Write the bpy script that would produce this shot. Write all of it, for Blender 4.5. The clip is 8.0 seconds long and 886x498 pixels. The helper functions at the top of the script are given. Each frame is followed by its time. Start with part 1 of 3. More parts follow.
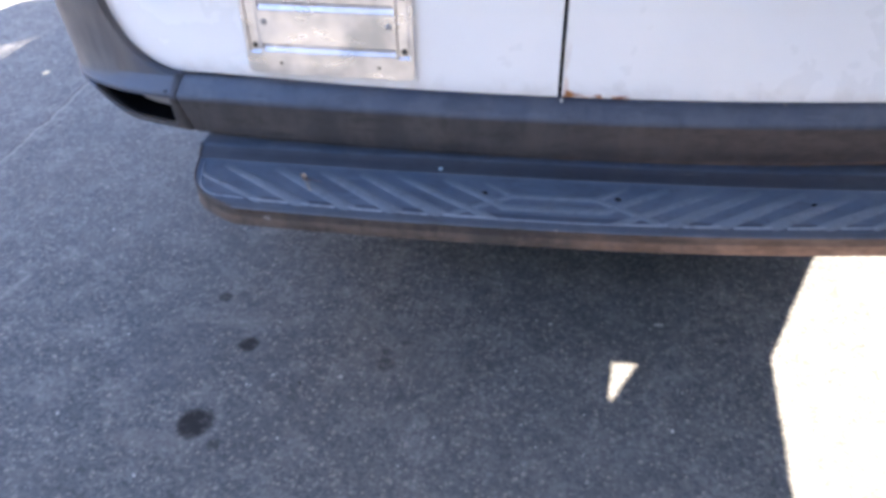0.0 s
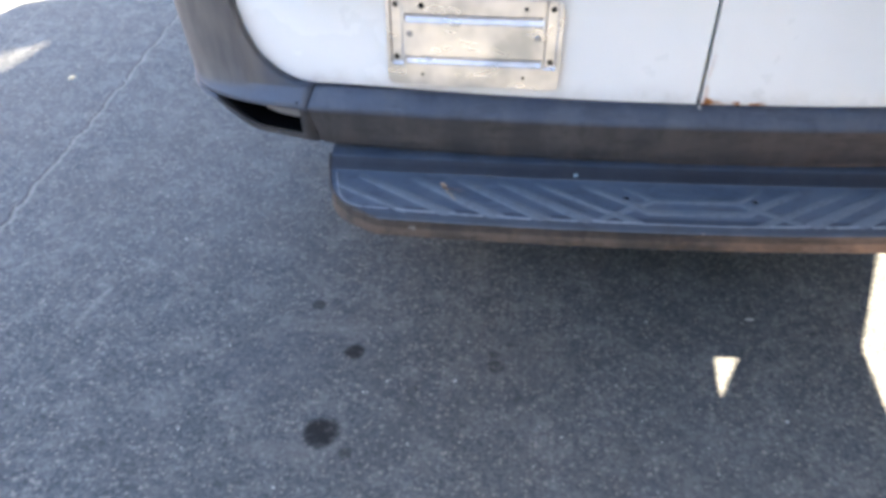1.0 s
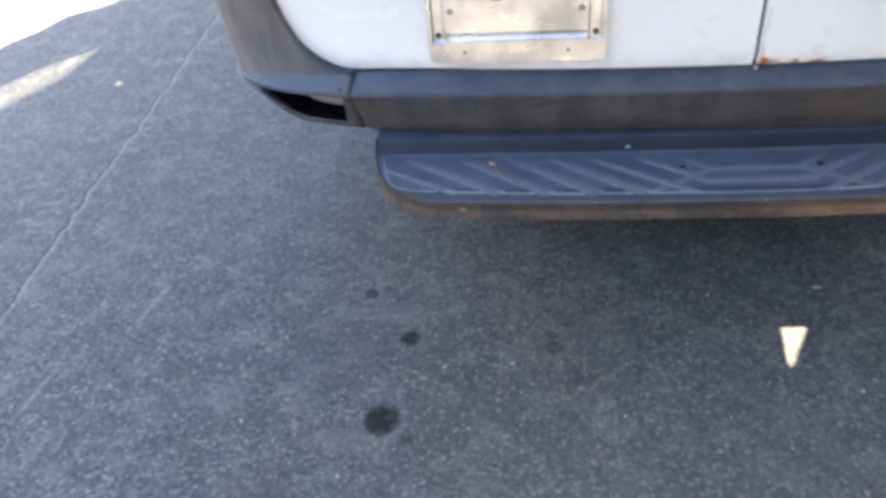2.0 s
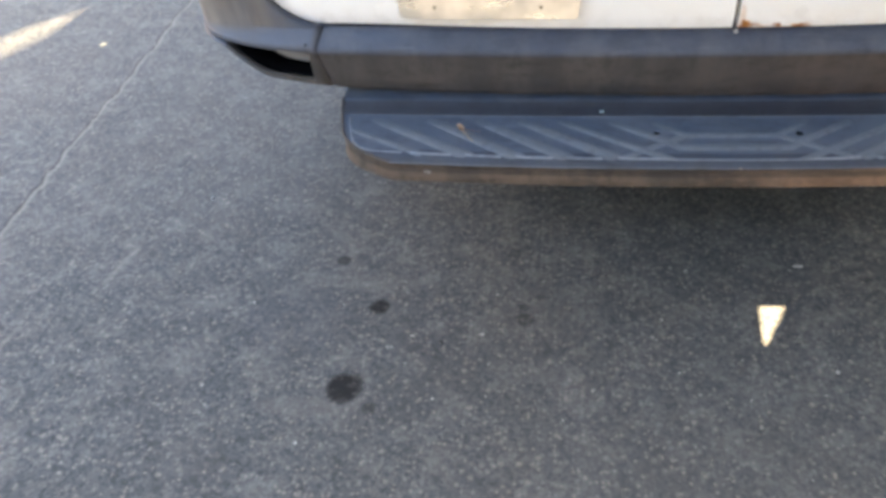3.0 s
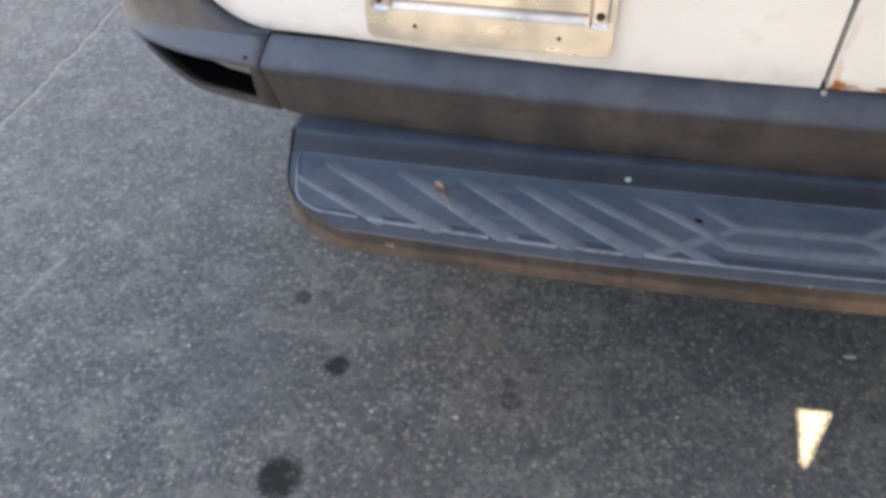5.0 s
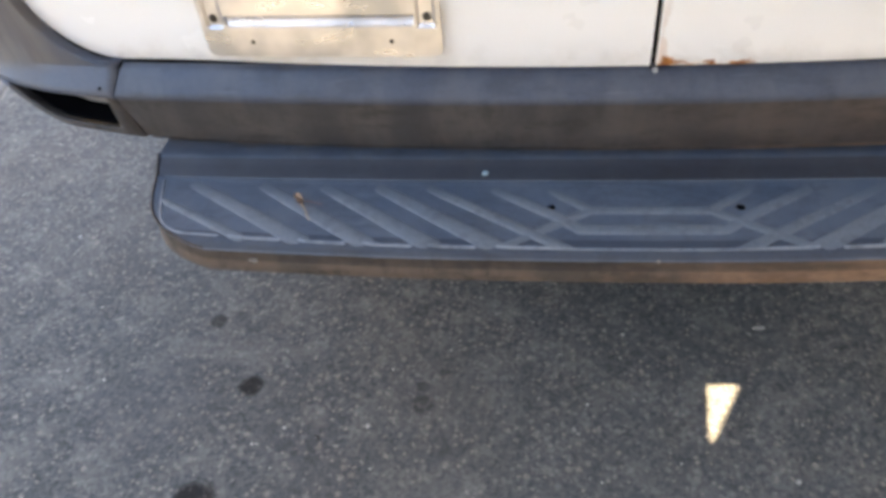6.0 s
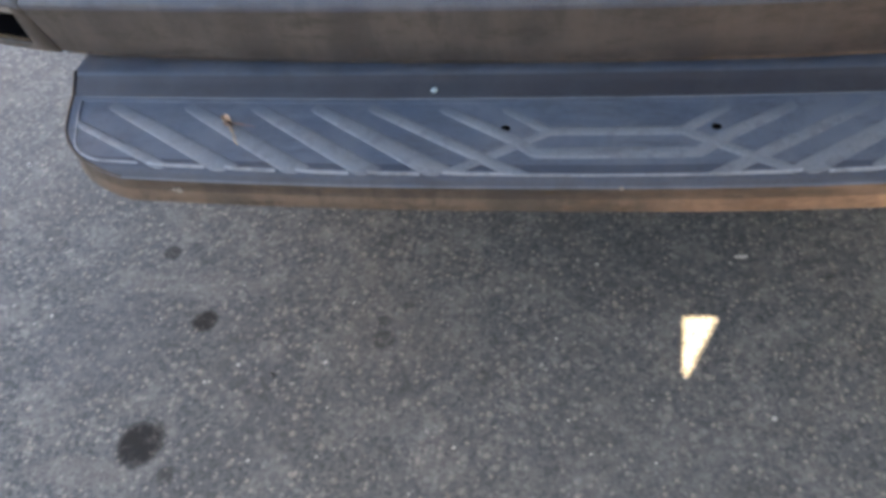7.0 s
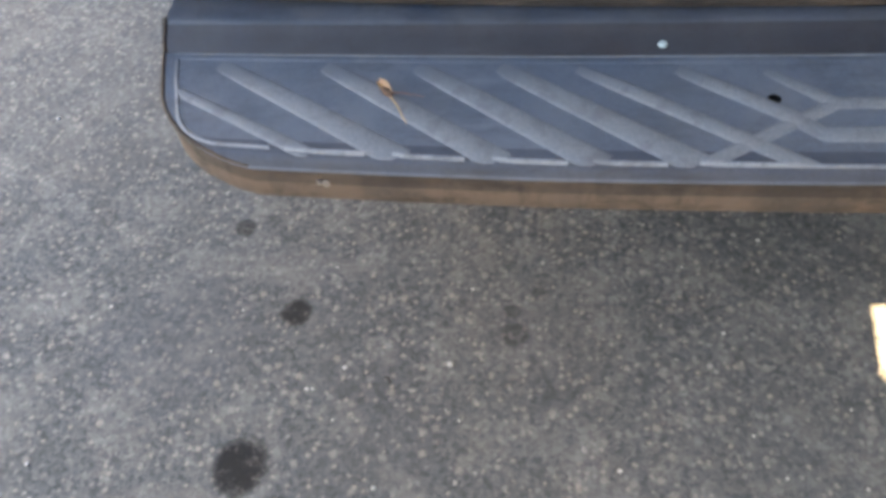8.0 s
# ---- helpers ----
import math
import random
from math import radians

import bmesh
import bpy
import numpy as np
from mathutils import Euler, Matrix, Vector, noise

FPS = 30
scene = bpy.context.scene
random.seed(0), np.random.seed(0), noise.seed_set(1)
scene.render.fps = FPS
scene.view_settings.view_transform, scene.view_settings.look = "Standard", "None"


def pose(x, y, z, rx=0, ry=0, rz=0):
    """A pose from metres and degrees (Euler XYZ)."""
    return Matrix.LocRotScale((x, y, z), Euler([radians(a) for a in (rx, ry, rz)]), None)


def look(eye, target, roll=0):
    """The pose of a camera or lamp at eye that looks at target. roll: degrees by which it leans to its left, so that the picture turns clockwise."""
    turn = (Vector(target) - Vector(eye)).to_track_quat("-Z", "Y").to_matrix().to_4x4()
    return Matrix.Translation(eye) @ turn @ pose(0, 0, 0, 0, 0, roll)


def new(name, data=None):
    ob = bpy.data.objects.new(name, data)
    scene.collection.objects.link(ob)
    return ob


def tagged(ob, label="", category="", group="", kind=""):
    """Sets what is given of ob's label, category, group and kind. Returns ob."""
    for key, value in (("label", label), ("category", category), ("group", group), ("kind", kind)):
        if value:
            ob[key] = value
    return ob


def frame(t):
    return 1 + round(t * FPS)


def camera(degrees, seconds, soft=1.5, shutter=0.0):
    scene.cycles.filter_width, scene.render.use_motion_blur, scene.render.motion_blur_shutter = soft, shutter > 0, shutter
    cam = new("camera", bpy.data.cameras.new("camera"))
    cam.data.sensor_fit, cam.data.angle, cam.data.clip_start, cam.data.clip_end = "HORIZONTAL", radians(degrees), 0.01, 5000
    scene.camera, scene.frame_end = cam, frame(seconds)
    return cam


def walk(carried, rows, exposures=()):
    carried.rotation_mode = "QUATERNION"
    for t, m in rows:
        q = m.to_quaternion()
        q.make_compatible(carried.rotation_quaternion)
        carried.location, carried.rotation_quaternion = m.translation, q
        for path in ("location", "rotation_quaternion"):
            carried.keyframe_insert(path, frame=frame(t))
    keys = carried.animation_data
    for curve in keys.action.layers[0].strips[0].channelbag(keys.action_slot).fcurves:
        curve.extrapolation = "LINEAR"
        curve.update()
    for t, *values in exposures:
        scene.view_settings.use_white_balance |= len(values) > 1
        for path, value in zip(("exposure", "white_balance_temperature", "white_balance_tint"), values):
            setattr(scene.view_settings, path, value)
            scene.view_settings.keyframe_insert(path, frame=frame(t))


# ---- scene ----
cam = camera(62.3, 8.0, soft=3.8)
PATH = [
    (0, (-0.027, -1.189, 1.158), (-0.276, 0.403, -0.028), -1.4),
    (0.1, (-0.063, -1.2036, 1.1703), (-0.2511, 0.0992, 0.2608), -0.26),
    (0.2, (-0.1121, -1.2087, 1.1802), (-0.2968, 0.0817, 0.2524), -1.16),
    (0.3, (-0.1483, -1.1875, 1.1891), (-0.3585, 0.0658, 0.2168), -3.8),
    (0.5, (-0.231, -1.202, 1.166), (-0.418, 0.367, -0.061), -3.6),
    (0.7, (-0.3023, -1.22, 1.1722), (-0.4018, 0.0465, 0.1995), -0.8),
    (0.8, (-0.3288, -1.2302, 1.1836), (-0.425, 0.0431, 0.2195), -0.64),
    (1, (-0.36, -1.231, 1.196), (-0.488, 0.363, -0.005), -0.3),
    (1.2, (-0.3685, -1.2325, 1.2004), (-0.4929, 0.0494, 0.251), -1.43),
    (1.3, (-0.3688, -1.2266, 1.2151), (-0.4948, 0.0537, 0.2638), -1.59),
    (1.5, (-0.384, -1.227, 1.213), (-0.568, 0.364, 0.014), -3.7),
    (1.7, (-0.392, -1.225, 1.201), (-0.636, 0.349, -0.008), -6.4),
    (2.8, (-0.279, -1.212, 1.127), (-0.567, 0.322, -0.123), -4.3),
    (3, (-0.308, -1.2, 1.124), (-0.57, 0.328, -0.14), -4.8),
    (3.2, (-0.2946, -1.1657, 1.1315), (-0.5717, 0.0548, 0.1348), -6.9),
    (3.3, (-0.2824, -1.1498, 1.1111), (-0.6046, 0.0666, 0.1229), -7.21),
    (3.5, (-0.25, -1.094, 1.108), (-0.721, 0.407, -0.127), -7),
    (3.7, (-0.2258, -1.0478, 1.1174), (-0.6367, 0.1333, 0.1194), -7.57),
    (3.8, (-0.2239, -1.0413, 1.1085), (-0.652, 0.1386, 0.1162), -7.76),
    (4, (-0.223, -1.001, 1.101), (-0.758, 0.435, -0.185), -7.6),
    (4.2, (-0.2232, -0.9607, 1.0948), (-0.6267, 0.1874, 0.0561), -7.02),
    (4.3, (-0.2391, -0.9485, 1.0813), (-0.5785, 0.2189, 0.0411), -3.83),
    (4.5, (-0.268, -0.899, 1.083), (-0.55, 0.532, -0.286), -0.7),
    (4.7, (-0.305, -0.851, 1.085), (-0.566, 0.57, -0.297), -0.5),
    (5.8, (-0.194, -0.816, 1.075), (-0.516, 0.625, -0.275), -6.2),
    (6, (-0.131, -0.817, 1.072), (-0.399, 0.63, -0.282), -6.3),
    (6.2, (-0.075, -0.8115, 1.0682), (-0.237, 0.3466, -0.0238), -6.24),
    (6.3, (-0.0564, -0.8081, 1.0706), (-0.1949, 0.3425, -0.0325), -6.09),
    (6.5, (-0.024, -0.801, 1.06), (-0.169, 0.617, -0.343), -5.7),
    (6.7, (-0.0216, -0.78, 1.0495), (-0.1787, 0.3204, -0.1013), -7.07),
    (6.8, (-0.0344, -0.766, 1.0371), (-0.2182, 0.3022, -0.1398), -7.81),
    (7, (-0.078, -0.745, 1.01), (-0.343, 0.553, -0.488), -7.5),
    (7.2, (-0.1378, -0.7044, 0.9957), (-0.3642, 0.289, -0.2379), -7.24),
    (7.3, (-0.1775, -0.6825, 0.9819), (-0.3939, 0.2948, -0.2663), -6.77),
    (7.5, (-0.251, -0.636, 0.955), (-0.538, 0.564, -0.619), -8.3),
    (7.7, (-0.2972, -0.5953, 0.9383), (-0.5272, 0.3305, -0.3463), -9.44),
    (7.8, (-0.3135, -0.5872, 0.9322), (-0.5484, 0.3278, -0.3591), -9.87),
    (8, (-0.322, -0.574, 0.922), (-0.549, 0.567, -0.705), -7.9),
]
EXPOSURES = [(0, 3.85, 5810, 16), (0.5, 3.91, 5676, 14), (1.0, 3.95, 6140, 9), (1.5, 3.93, 6130, 9), (3.0, 4.11, 7503, 8), (4.5, 4.02, 7834, 9), (6.0, 4.07, 7662, 10), (6.5, 4.08, 7556, 11), (7.0, 4.34, 7781, 10), (7.5, 4.54, 7994, 9), (8.0, 4.62, 8548, 10)]
walk(cam, [(t, look(eye, target, roll)) for t, eye, target, roll in PATH], EXPOSURES)

# ---- world, sun, exposure ----
SUN_K, SUN_M = 0.65, -0.42         # metres towards the sun, along x and y, for each metre up
world = bpy.data.worlds.new("sky")
scene.world = world
world.use_nodes = True
wn = world.node_tree.nodes
sky = wn.new("ShaderNodeTexSky")
sky.sky_type = 'NISHITA'
sky.sun_disc = False
sky.sun_elevation = math.atan2(1.0, math.hypot(SUN_K, SUN_M))
sky.sun_rotation = math.atan2(SUN_K, SUN_M)
sky.altitude = 50
sky.air_density, sky.dust_density, sky.ozone_density = 1.0, 1.6, 1.0
wn["Background"].inputs[1].default_value = 0.086
world.node_tree.links.new(sky.outputs[0], wn["Background"].inputs[0])
sun_data = bpy.data.lights.new("sun", 'SUN')
sun_data.energy, sun_data.angle, sun_data.color = 4.1, radians(0.2), (1.0, 0.78, 0.54)
sun = new("sun", sun_data)
sun.matrix_world = look((SUN_K * 20, SUN_M * 20, 20), (0, 0, 0))


# ---- materials ----
def material(name, rough=0.5, metal=0.0, base=(0.5, 0.5, 0.5)):
    m = bpy.data.materials.new(name)
    m.use_nodes = True
    b = m.node_tree.nodes["Principled BSDF"]
    b.inputs["Base Color"].default_value = (*base, 1)
    b.inputs["Roughness"].default_value = rough
    b.inputs["Metallic"].default_value = metal
    return m


class Graph:
    """Short forms for the nodes of one material."""

    def __init__(self, m):
        self.t = m.node_tree
        self.b = self.t.nodes["Principled BSDF"]
        self.co = self.t.nodes.new("ShaderNodeTexCoord").outputs["Object"]

    def put(self, sock, v):
        if isinstance(v, bpy.types.NodeSocket):
            self.t.links.new(v, sock)
        elif isinstance(v, tuple) and len(v) == 3 and sock.type == 'RGBA':
            sock.default_value = (*v, 1)
        else:
            sock.default_value = v

    def noise(self, scale, detail=4.0, rough=0.6, co=None, stretch=None):
        co = co or self.co
        if stretch:
            mp = self.t.nodes.new("ShaderNodeMapping")
            mp.inputs["Scale"].default_value = stretch
            self.put(mp.inputs["Vector"], co)
            co = mp.outputs[0]
        n = self.t.nodes.new("ShaderNodeTexNoise")
        self.put(n.inputs["Vector"], co)
        n.inputs["Scale"].default_value = scale
        n.inputs["Detail"].default_value = detail
        n.inputs["Roughness"].default_value = rough
        return n.outputs["Fac"]

    def cells(self, scale, feature='F1', out="Distance"):
        n = self.t.nodes.new("ShaderNodeTexVoronoi")
        n.feature = feature
        self.put(n.inputs["Vector"], self.co)
        n.inputs["Scale"].default_value = scale
        return n.outputs[out]

    def band(self, v, lo, hi, a=0.0, b=1.0):
        n = self.t.nodes.new("ShaderNodeMapRange")
        n.interpolation_type = 'SMOOTHSTEP'
        self.put(n.inputs["Value"], v)
        for key, val in (("From Min", lo), ("From Max", hi), ("To Min", a), ("To Max", b)):
            self.put(n.inputs[key], val)
        return n.outputs[0]

    def math(self, op, a, b=0.0, c=0.0):
        n = self.t.nodes.new("ShaderNodeMath")
        n.operation = op
        for i, v in enumerate((a, b, c)):
            self.put(n.inputs[i], v)
        return n.outputs[0]

    def mix(self, f, a, b):
        n = self.t.nodes.new("ShaderNodeMix")
        n.data_type = 'RGBA'
        self.put(n.inputs["Factor"], f)
        self.put(n.inputs[6], a)
        self.put(n.inputs[7], b)
        return n.outputs[2]

    def xyz(self):
        n = self.t.nodes.new("ShaderNodeSeparateXYZ")
        self.put(n.inputs[0], self.co)
        return n.outputs

    def bump(self, h, strength, dist):
        n = self.t.nodes.new("ShaderNodeBump")
        n.inputs["Strength"].default_value = strength
        n.inputs["Distance"].default_value = dist
        self.put(n.inputs["Height"], h)
        self.t.links.new(n.outputs[0], self.b.inputs["Normal"])

    def base(self, c):
        self.put(self.b.inputs["Base Color"], c)

    def rough(self, v):
        self.put(self.b.inputs["Roughness"], v)


def asphalt_material():
    m = material("asphalt", 0.9)
    g = Graph(m)
    g.b.inputs["Specular IOR Level"].default_value = 0.25
    fine = g.noise(330, 3, 0.7)
    sep = g.t.nodes.new("ShaderNodeSeparateColor")
    g.put(sep.inputs[0], g.cells(165, 'F1', "Color"))
    chip, hue = sep.outputs[0], sep.outputs[1]
    mid = g.noise(105, 2, 0.6)
    patch = g.noise(11, 5, 0.7)
    big = g.noise(2.6, 5, 0.6)
    huge = g.noise(0.7, 3, 0.5)
    fleck = g.noise(60, 4, 0.74)
    dense = g.math('ADD', fleck, g.math('MULTIPLY', g.math('SUBTRACT', patch, 0.5), 0.55))
    grain = g.math('MULTIPLY', g.band(dense, 0.47, 0.66), g.math('ADD', 0.15, g.math('MULTIPLY', hue, 0.6)))
    c = g.mix(chip, (0.053, 0.0615, 0.0665), (0.123, 0.1355, 0.139))
    c = g.mix(g.band(fine, 0.52, 0.34, 0.0, 0.6), c, (0.034, 0.037, 0.042))
    c = g.mix(grain, c, g.mix(sep.outputs[2], (0.229, 0.233, 0.231), (0.168, 0.174, 0.175)))
    c = g.mix(g.band(mid, 0.47, 0.34, 0.0, 0.5), c, (0.045, 0.049, 0.056))
    c = g.mix(g.band(patch, 0.46, 0.66, 0.0, 0.31), c, (0.176, 0.181, 0.176))
    c = g.mix(g.band(big, 0.52, 0.30, 0.0, 0.45), c, (0.064, 0.069, 0.074))
    c = g.mix(g.band(huge, 0.45, 0.75, 0.0, 0.25), c, (0.16, 0.16, 0.156))
    c = g.mix(g.band(chip, 0.9985, 0.999, 0.0, 0.5), c, (0.38, 0.37, 0.36))
    # single pale stones in the surface
    for scale, share, f in ((100, 0.60, 0.6), (60, 0.78, 0.5)):
        one = g.t.nodes.new("ShaderNodeSeparateColor")
        g.put(one.inputs[0], g.cells(scale, 'F1', "Color"))
        spot = g.math('MULTIPLY', g.band(g.math('ADD', g.cells(scale), g.math('MULTIPLY', g.math('SUBTRACT', fine, 0.5), 1.3)), 0.44, 0.20), g.band(one.outputs[0], share, share + 0.06, 0.0, f))
        c = g.mix(spot, c, g.mix(one.outputs[1], (0.198, 0.205, 0.216), (0.345, 0.306, 0.275)))
    x, y, z = g.xyz()
    wob = g.math('MULTIPLY', g.math('SUBTRACT', g.noise(26, 4, 0.7), 0.5), 0.035)
    # a smooth old spill and pale scuffs round the drips
    soft = g.math('MULTIPLY', g.math('SUBTRACT', g.noise(13, 3, 0.6), 0.5), 1.1)
    for sx, sy, rx, ry, f, tint in ((-0.835, -0.105, 0.130, 0.120, 0.34, (0.070, 0.079, 0.092)), (-0.700, 0.035, 0.150, 0.030, 0.16, (0.205, 0.200, 0.194)),
                                    (-0.775, -0.335, 0.090, 0.026, 0.20, (0.215, 0.205, 0.196)), (-0.300, -0.060, 0.130, 0.090, 0.10, (0.190, 0.184, 0.178))):
        e = g.math('ADD', g.math('POWER', g.math('DIVIDE', g.math('SUBTRACT', x, sx), rx), 2.0), g.math('POWER', g.math('DIVIDE', g.math('SUBTRACT', y, sy), ry), 2.0))
        c = g.mix(g.band(g.math('ADD', e, soft), 1.3, 0.35, 0.0, f), c, tint)
    # oil drips
    for sx, sy, r, f in ((-0.688, -0.283, 0.037, 0.95), (-0.66, -0.048, 0.023, 0.93), (-0.775, 0.108, 0.017, 0.7),
                         (-0.336, -0.072, 0.020, 0.48), (-0.34, -0.035, 0.013, 0.40), (-0.63, -0.33, 0.016, 0.5),
                         (-0.30, -0.003, 0.013, 0.35), (0.40, 0.09, 0.014, 0.3), (-1.02, 0.12, 0.02, 0.25)):
        d = g.math('SQRT', g.math('ADD', g.math('POWER', g.math('SUBTRACT', x, sx), 2.0), g.math('POWER', g.math('SUBTRACT', y, sy), 2.0)))
        d = g.math('ADD', d, g.math('MULTIPLY', wob, r / 0.037))
        c = g.mix(g.band(d, r * 1.25, r * 0.72, 0.0, f), c, g.mix(g.math('MULTIPLY', g.band(dense, 0.5, 0.64), hue), (0.012, 0.013, 0.015), (0.085, 0.085, 0.082)))
    # old cracks along the bay
    wig = g.math('MULTIPLY', g.math('SUBTRACT', g.noise(7, 5, 0.65), 0.5), 0.075)
    height = g.math('ADD', g.math('MULTIPLY', fine, 0.6), g.math('MULTIPLY', chip, 0.4))
    for x0, slope, w, f in ((-1.722, -0.078, 0.0050, 0.7), (-2.185, -0.19, 0.0035, 0.35)):
        d = g.math('ADD', g.math('SUBTRACT', g.math('SUBTRACT', x, x0), g.math('MULTIPLY', y, slope)), wig)
        lip = g.band(g.math('ABSOLUTE', g.math('SUBTRACT', d, 0.008)), w * 2.4, w * 0.8, 0.0, f * 0.6)
        c = g.mix(lip, c, (0.27, 0.26, 0.24))
        line = g.band(g.math('ABSOLUTE', d), w, w * 0.35, 0.0, f)
        c = g.mix(line, c, (0.03, 0.03, 0.032))
        height = g.math('SUBTRACT', height, g.math('MULTIPLY', line, 2.0))
    # short pale scrapes beside the crack
    for x0, slope, ya, yb in ((-1.343, 0.19, -0.03, 0.16), (-1.455, 0.13, -0.32, -0.15)):
        d = g.math('ADD', g.math('SUBTRACT', g.math('SUBTRACT', x, x0), g.math('MULTIPLY', y, slope)), g.math('MULTIPLY', wig, 0.35))
        run = g.math('MULTIPLY', g.band(y, ya, ya + 0.05), g.band(y, yb, yb - 0.05))
        c = g.mix(g.math('MULTIPLY', g.band(g.math('ABSOLUTE', d), 0.011, 0.003, 0.0, 0.36), run), c, (0.26, 0.25, 0.235))
    g.base(c)
    g.rough(g.band(big, 0.3, 0.7, 0.82, 0.95))
    g.bump(height, 0.6, 0.003)
    return m


def plastic_material(name, dark, dust, rough, amount, warm=None):
    """Dirty plastic; the last, paler tone paints bounce light off sunlit ground into its end towards +x."""
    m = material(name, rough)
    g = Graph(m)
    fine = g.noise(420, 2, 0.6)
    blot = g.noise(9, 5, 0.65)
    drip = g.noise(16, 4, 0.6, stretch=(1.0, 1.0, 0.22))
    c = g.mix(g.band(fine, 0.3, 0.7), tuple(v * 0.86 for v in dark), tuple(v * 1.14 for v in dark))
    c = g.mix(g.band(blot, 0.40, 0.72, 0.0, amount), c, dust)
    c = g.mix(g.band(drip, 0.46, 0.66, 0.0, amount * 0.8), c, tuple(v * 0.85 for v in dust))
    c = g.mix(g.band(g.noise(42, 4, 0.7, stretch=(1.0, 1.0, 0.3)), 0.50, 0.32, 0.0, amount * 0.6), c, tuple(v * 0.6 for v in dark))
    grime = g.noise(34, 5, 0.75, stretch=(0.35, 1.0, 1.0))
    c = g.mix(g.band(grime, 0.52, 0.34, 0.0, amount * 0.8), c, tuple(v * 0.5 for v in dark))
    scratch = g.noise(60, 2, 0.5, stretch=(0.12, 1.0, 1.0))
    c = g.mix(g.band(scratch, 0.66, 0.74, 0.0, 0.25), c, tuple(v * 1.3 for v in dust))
    if warm:
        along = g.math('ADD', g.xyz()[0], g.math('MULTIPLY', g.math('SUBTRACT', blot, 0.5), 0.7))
        tone = g.mix(g.band(grime, 0.35, 0.62), tuple(v * 0.55 for v in warm), warm)
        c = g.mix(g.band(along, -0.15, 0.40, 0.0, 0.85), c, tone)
    g.base(c)
    g.rough(g.band(blot, 0.3, 0.7, rough - 0.08, rough + 0.14))
    g.bump(fine, 0.25, 0.0006)
    return m


def corner_material():
    """Bumper end: blue-black plastic that has gone pale and brownish on its upper wing."""
    m = material("faded_plastic", 0.5)
    g = Graph(m)
    fine = g.noise(420, 2, 0.6)
    blot = g.noise(12, 5, 0.65)
    streak = g.noise(20, 4, 0.65, stretch=(1.0, 1.0, 0.18))
    x, y, z = g.xyz()
    c = g.mix(g.band(fine, 0.3, 0.7), (0.066, 0.080, 0.112), (0.088, 0.103, 0.138))
    wing = g.math('ADD', g.math('ABSOLUTE', x), g.math('MULTIPLY', g.math('SUBTRACT', blot, 0.5), 0.12))
    rise = g.math('ADD', z, g.math('MULTIPLY', g.math('SUBTRACT', blot, 0.5), 0.03))
    worn = g.math('MULTIPLY', g.band(wing, 0.755, 0.83), g.band(rise, 0.606, 0.624))
    pale = g.mix(g.band(streak, 0.35, 0.65), (0.086, 0.079, 0.080), (0.146, 0.131, 0.124))
    c = g.mix(worn, c, pale)
    c = g.mix(g.band(blot, 0.45, 0.72, 0.0, 0.35), c, (0.10, 0.10, 0.11))
    g.base(c)
    g.rough(g.band(blot, 0.3, 0.7, 0.42, 0.6))
    g.bump(fine, 0.25, 0.0006)
    return m


def rib_material(name="worn_rib", pale=1.0):
    """Raised ribs, scuffed pale, with the dark tread colour left in the wear."""
    m = material(name, 0.5)
    g = Graph(m)
    fine = g.noise(420, 2, 0.6)
    wear = g.noise(46, 4, 0.7)
    c = g.mix(g.band(fine, 0.3, 0.7), tuple(v * pale for v in (0.104, 0.129, 0.162)), tuple(v * pale for v in (0.146, 0.171, 0.205)))
    c = g.mix(g.band(wear, 0.52, 0.36, 0.0, 0.6), c, (0.072, 0.087, 0.113))
    c = g.mix(g.band(wear, 0.60, 0.75, 0.0, 0.4), c, (0.19, 0.205, 0.23))
    # less trodden, so less scuffed, close to the bumper
    x, y, z = g.xyz()
    worn = g.math('ADD', y, g.math('MULTIPLY', g.math('SUBTRACT', wear, 0.5), 0.02))
    c = g.mix(g.band(worn, -0.092, -0.066, 0.0, 0.85), c, (0.080, 0.104, 0.140))
    g.base(c)
    g.rough(g.band(wear, 0.3, 0.7, 0.42, 0.6))
    g.bump(fine, 0.25, 0.0006)
    return m


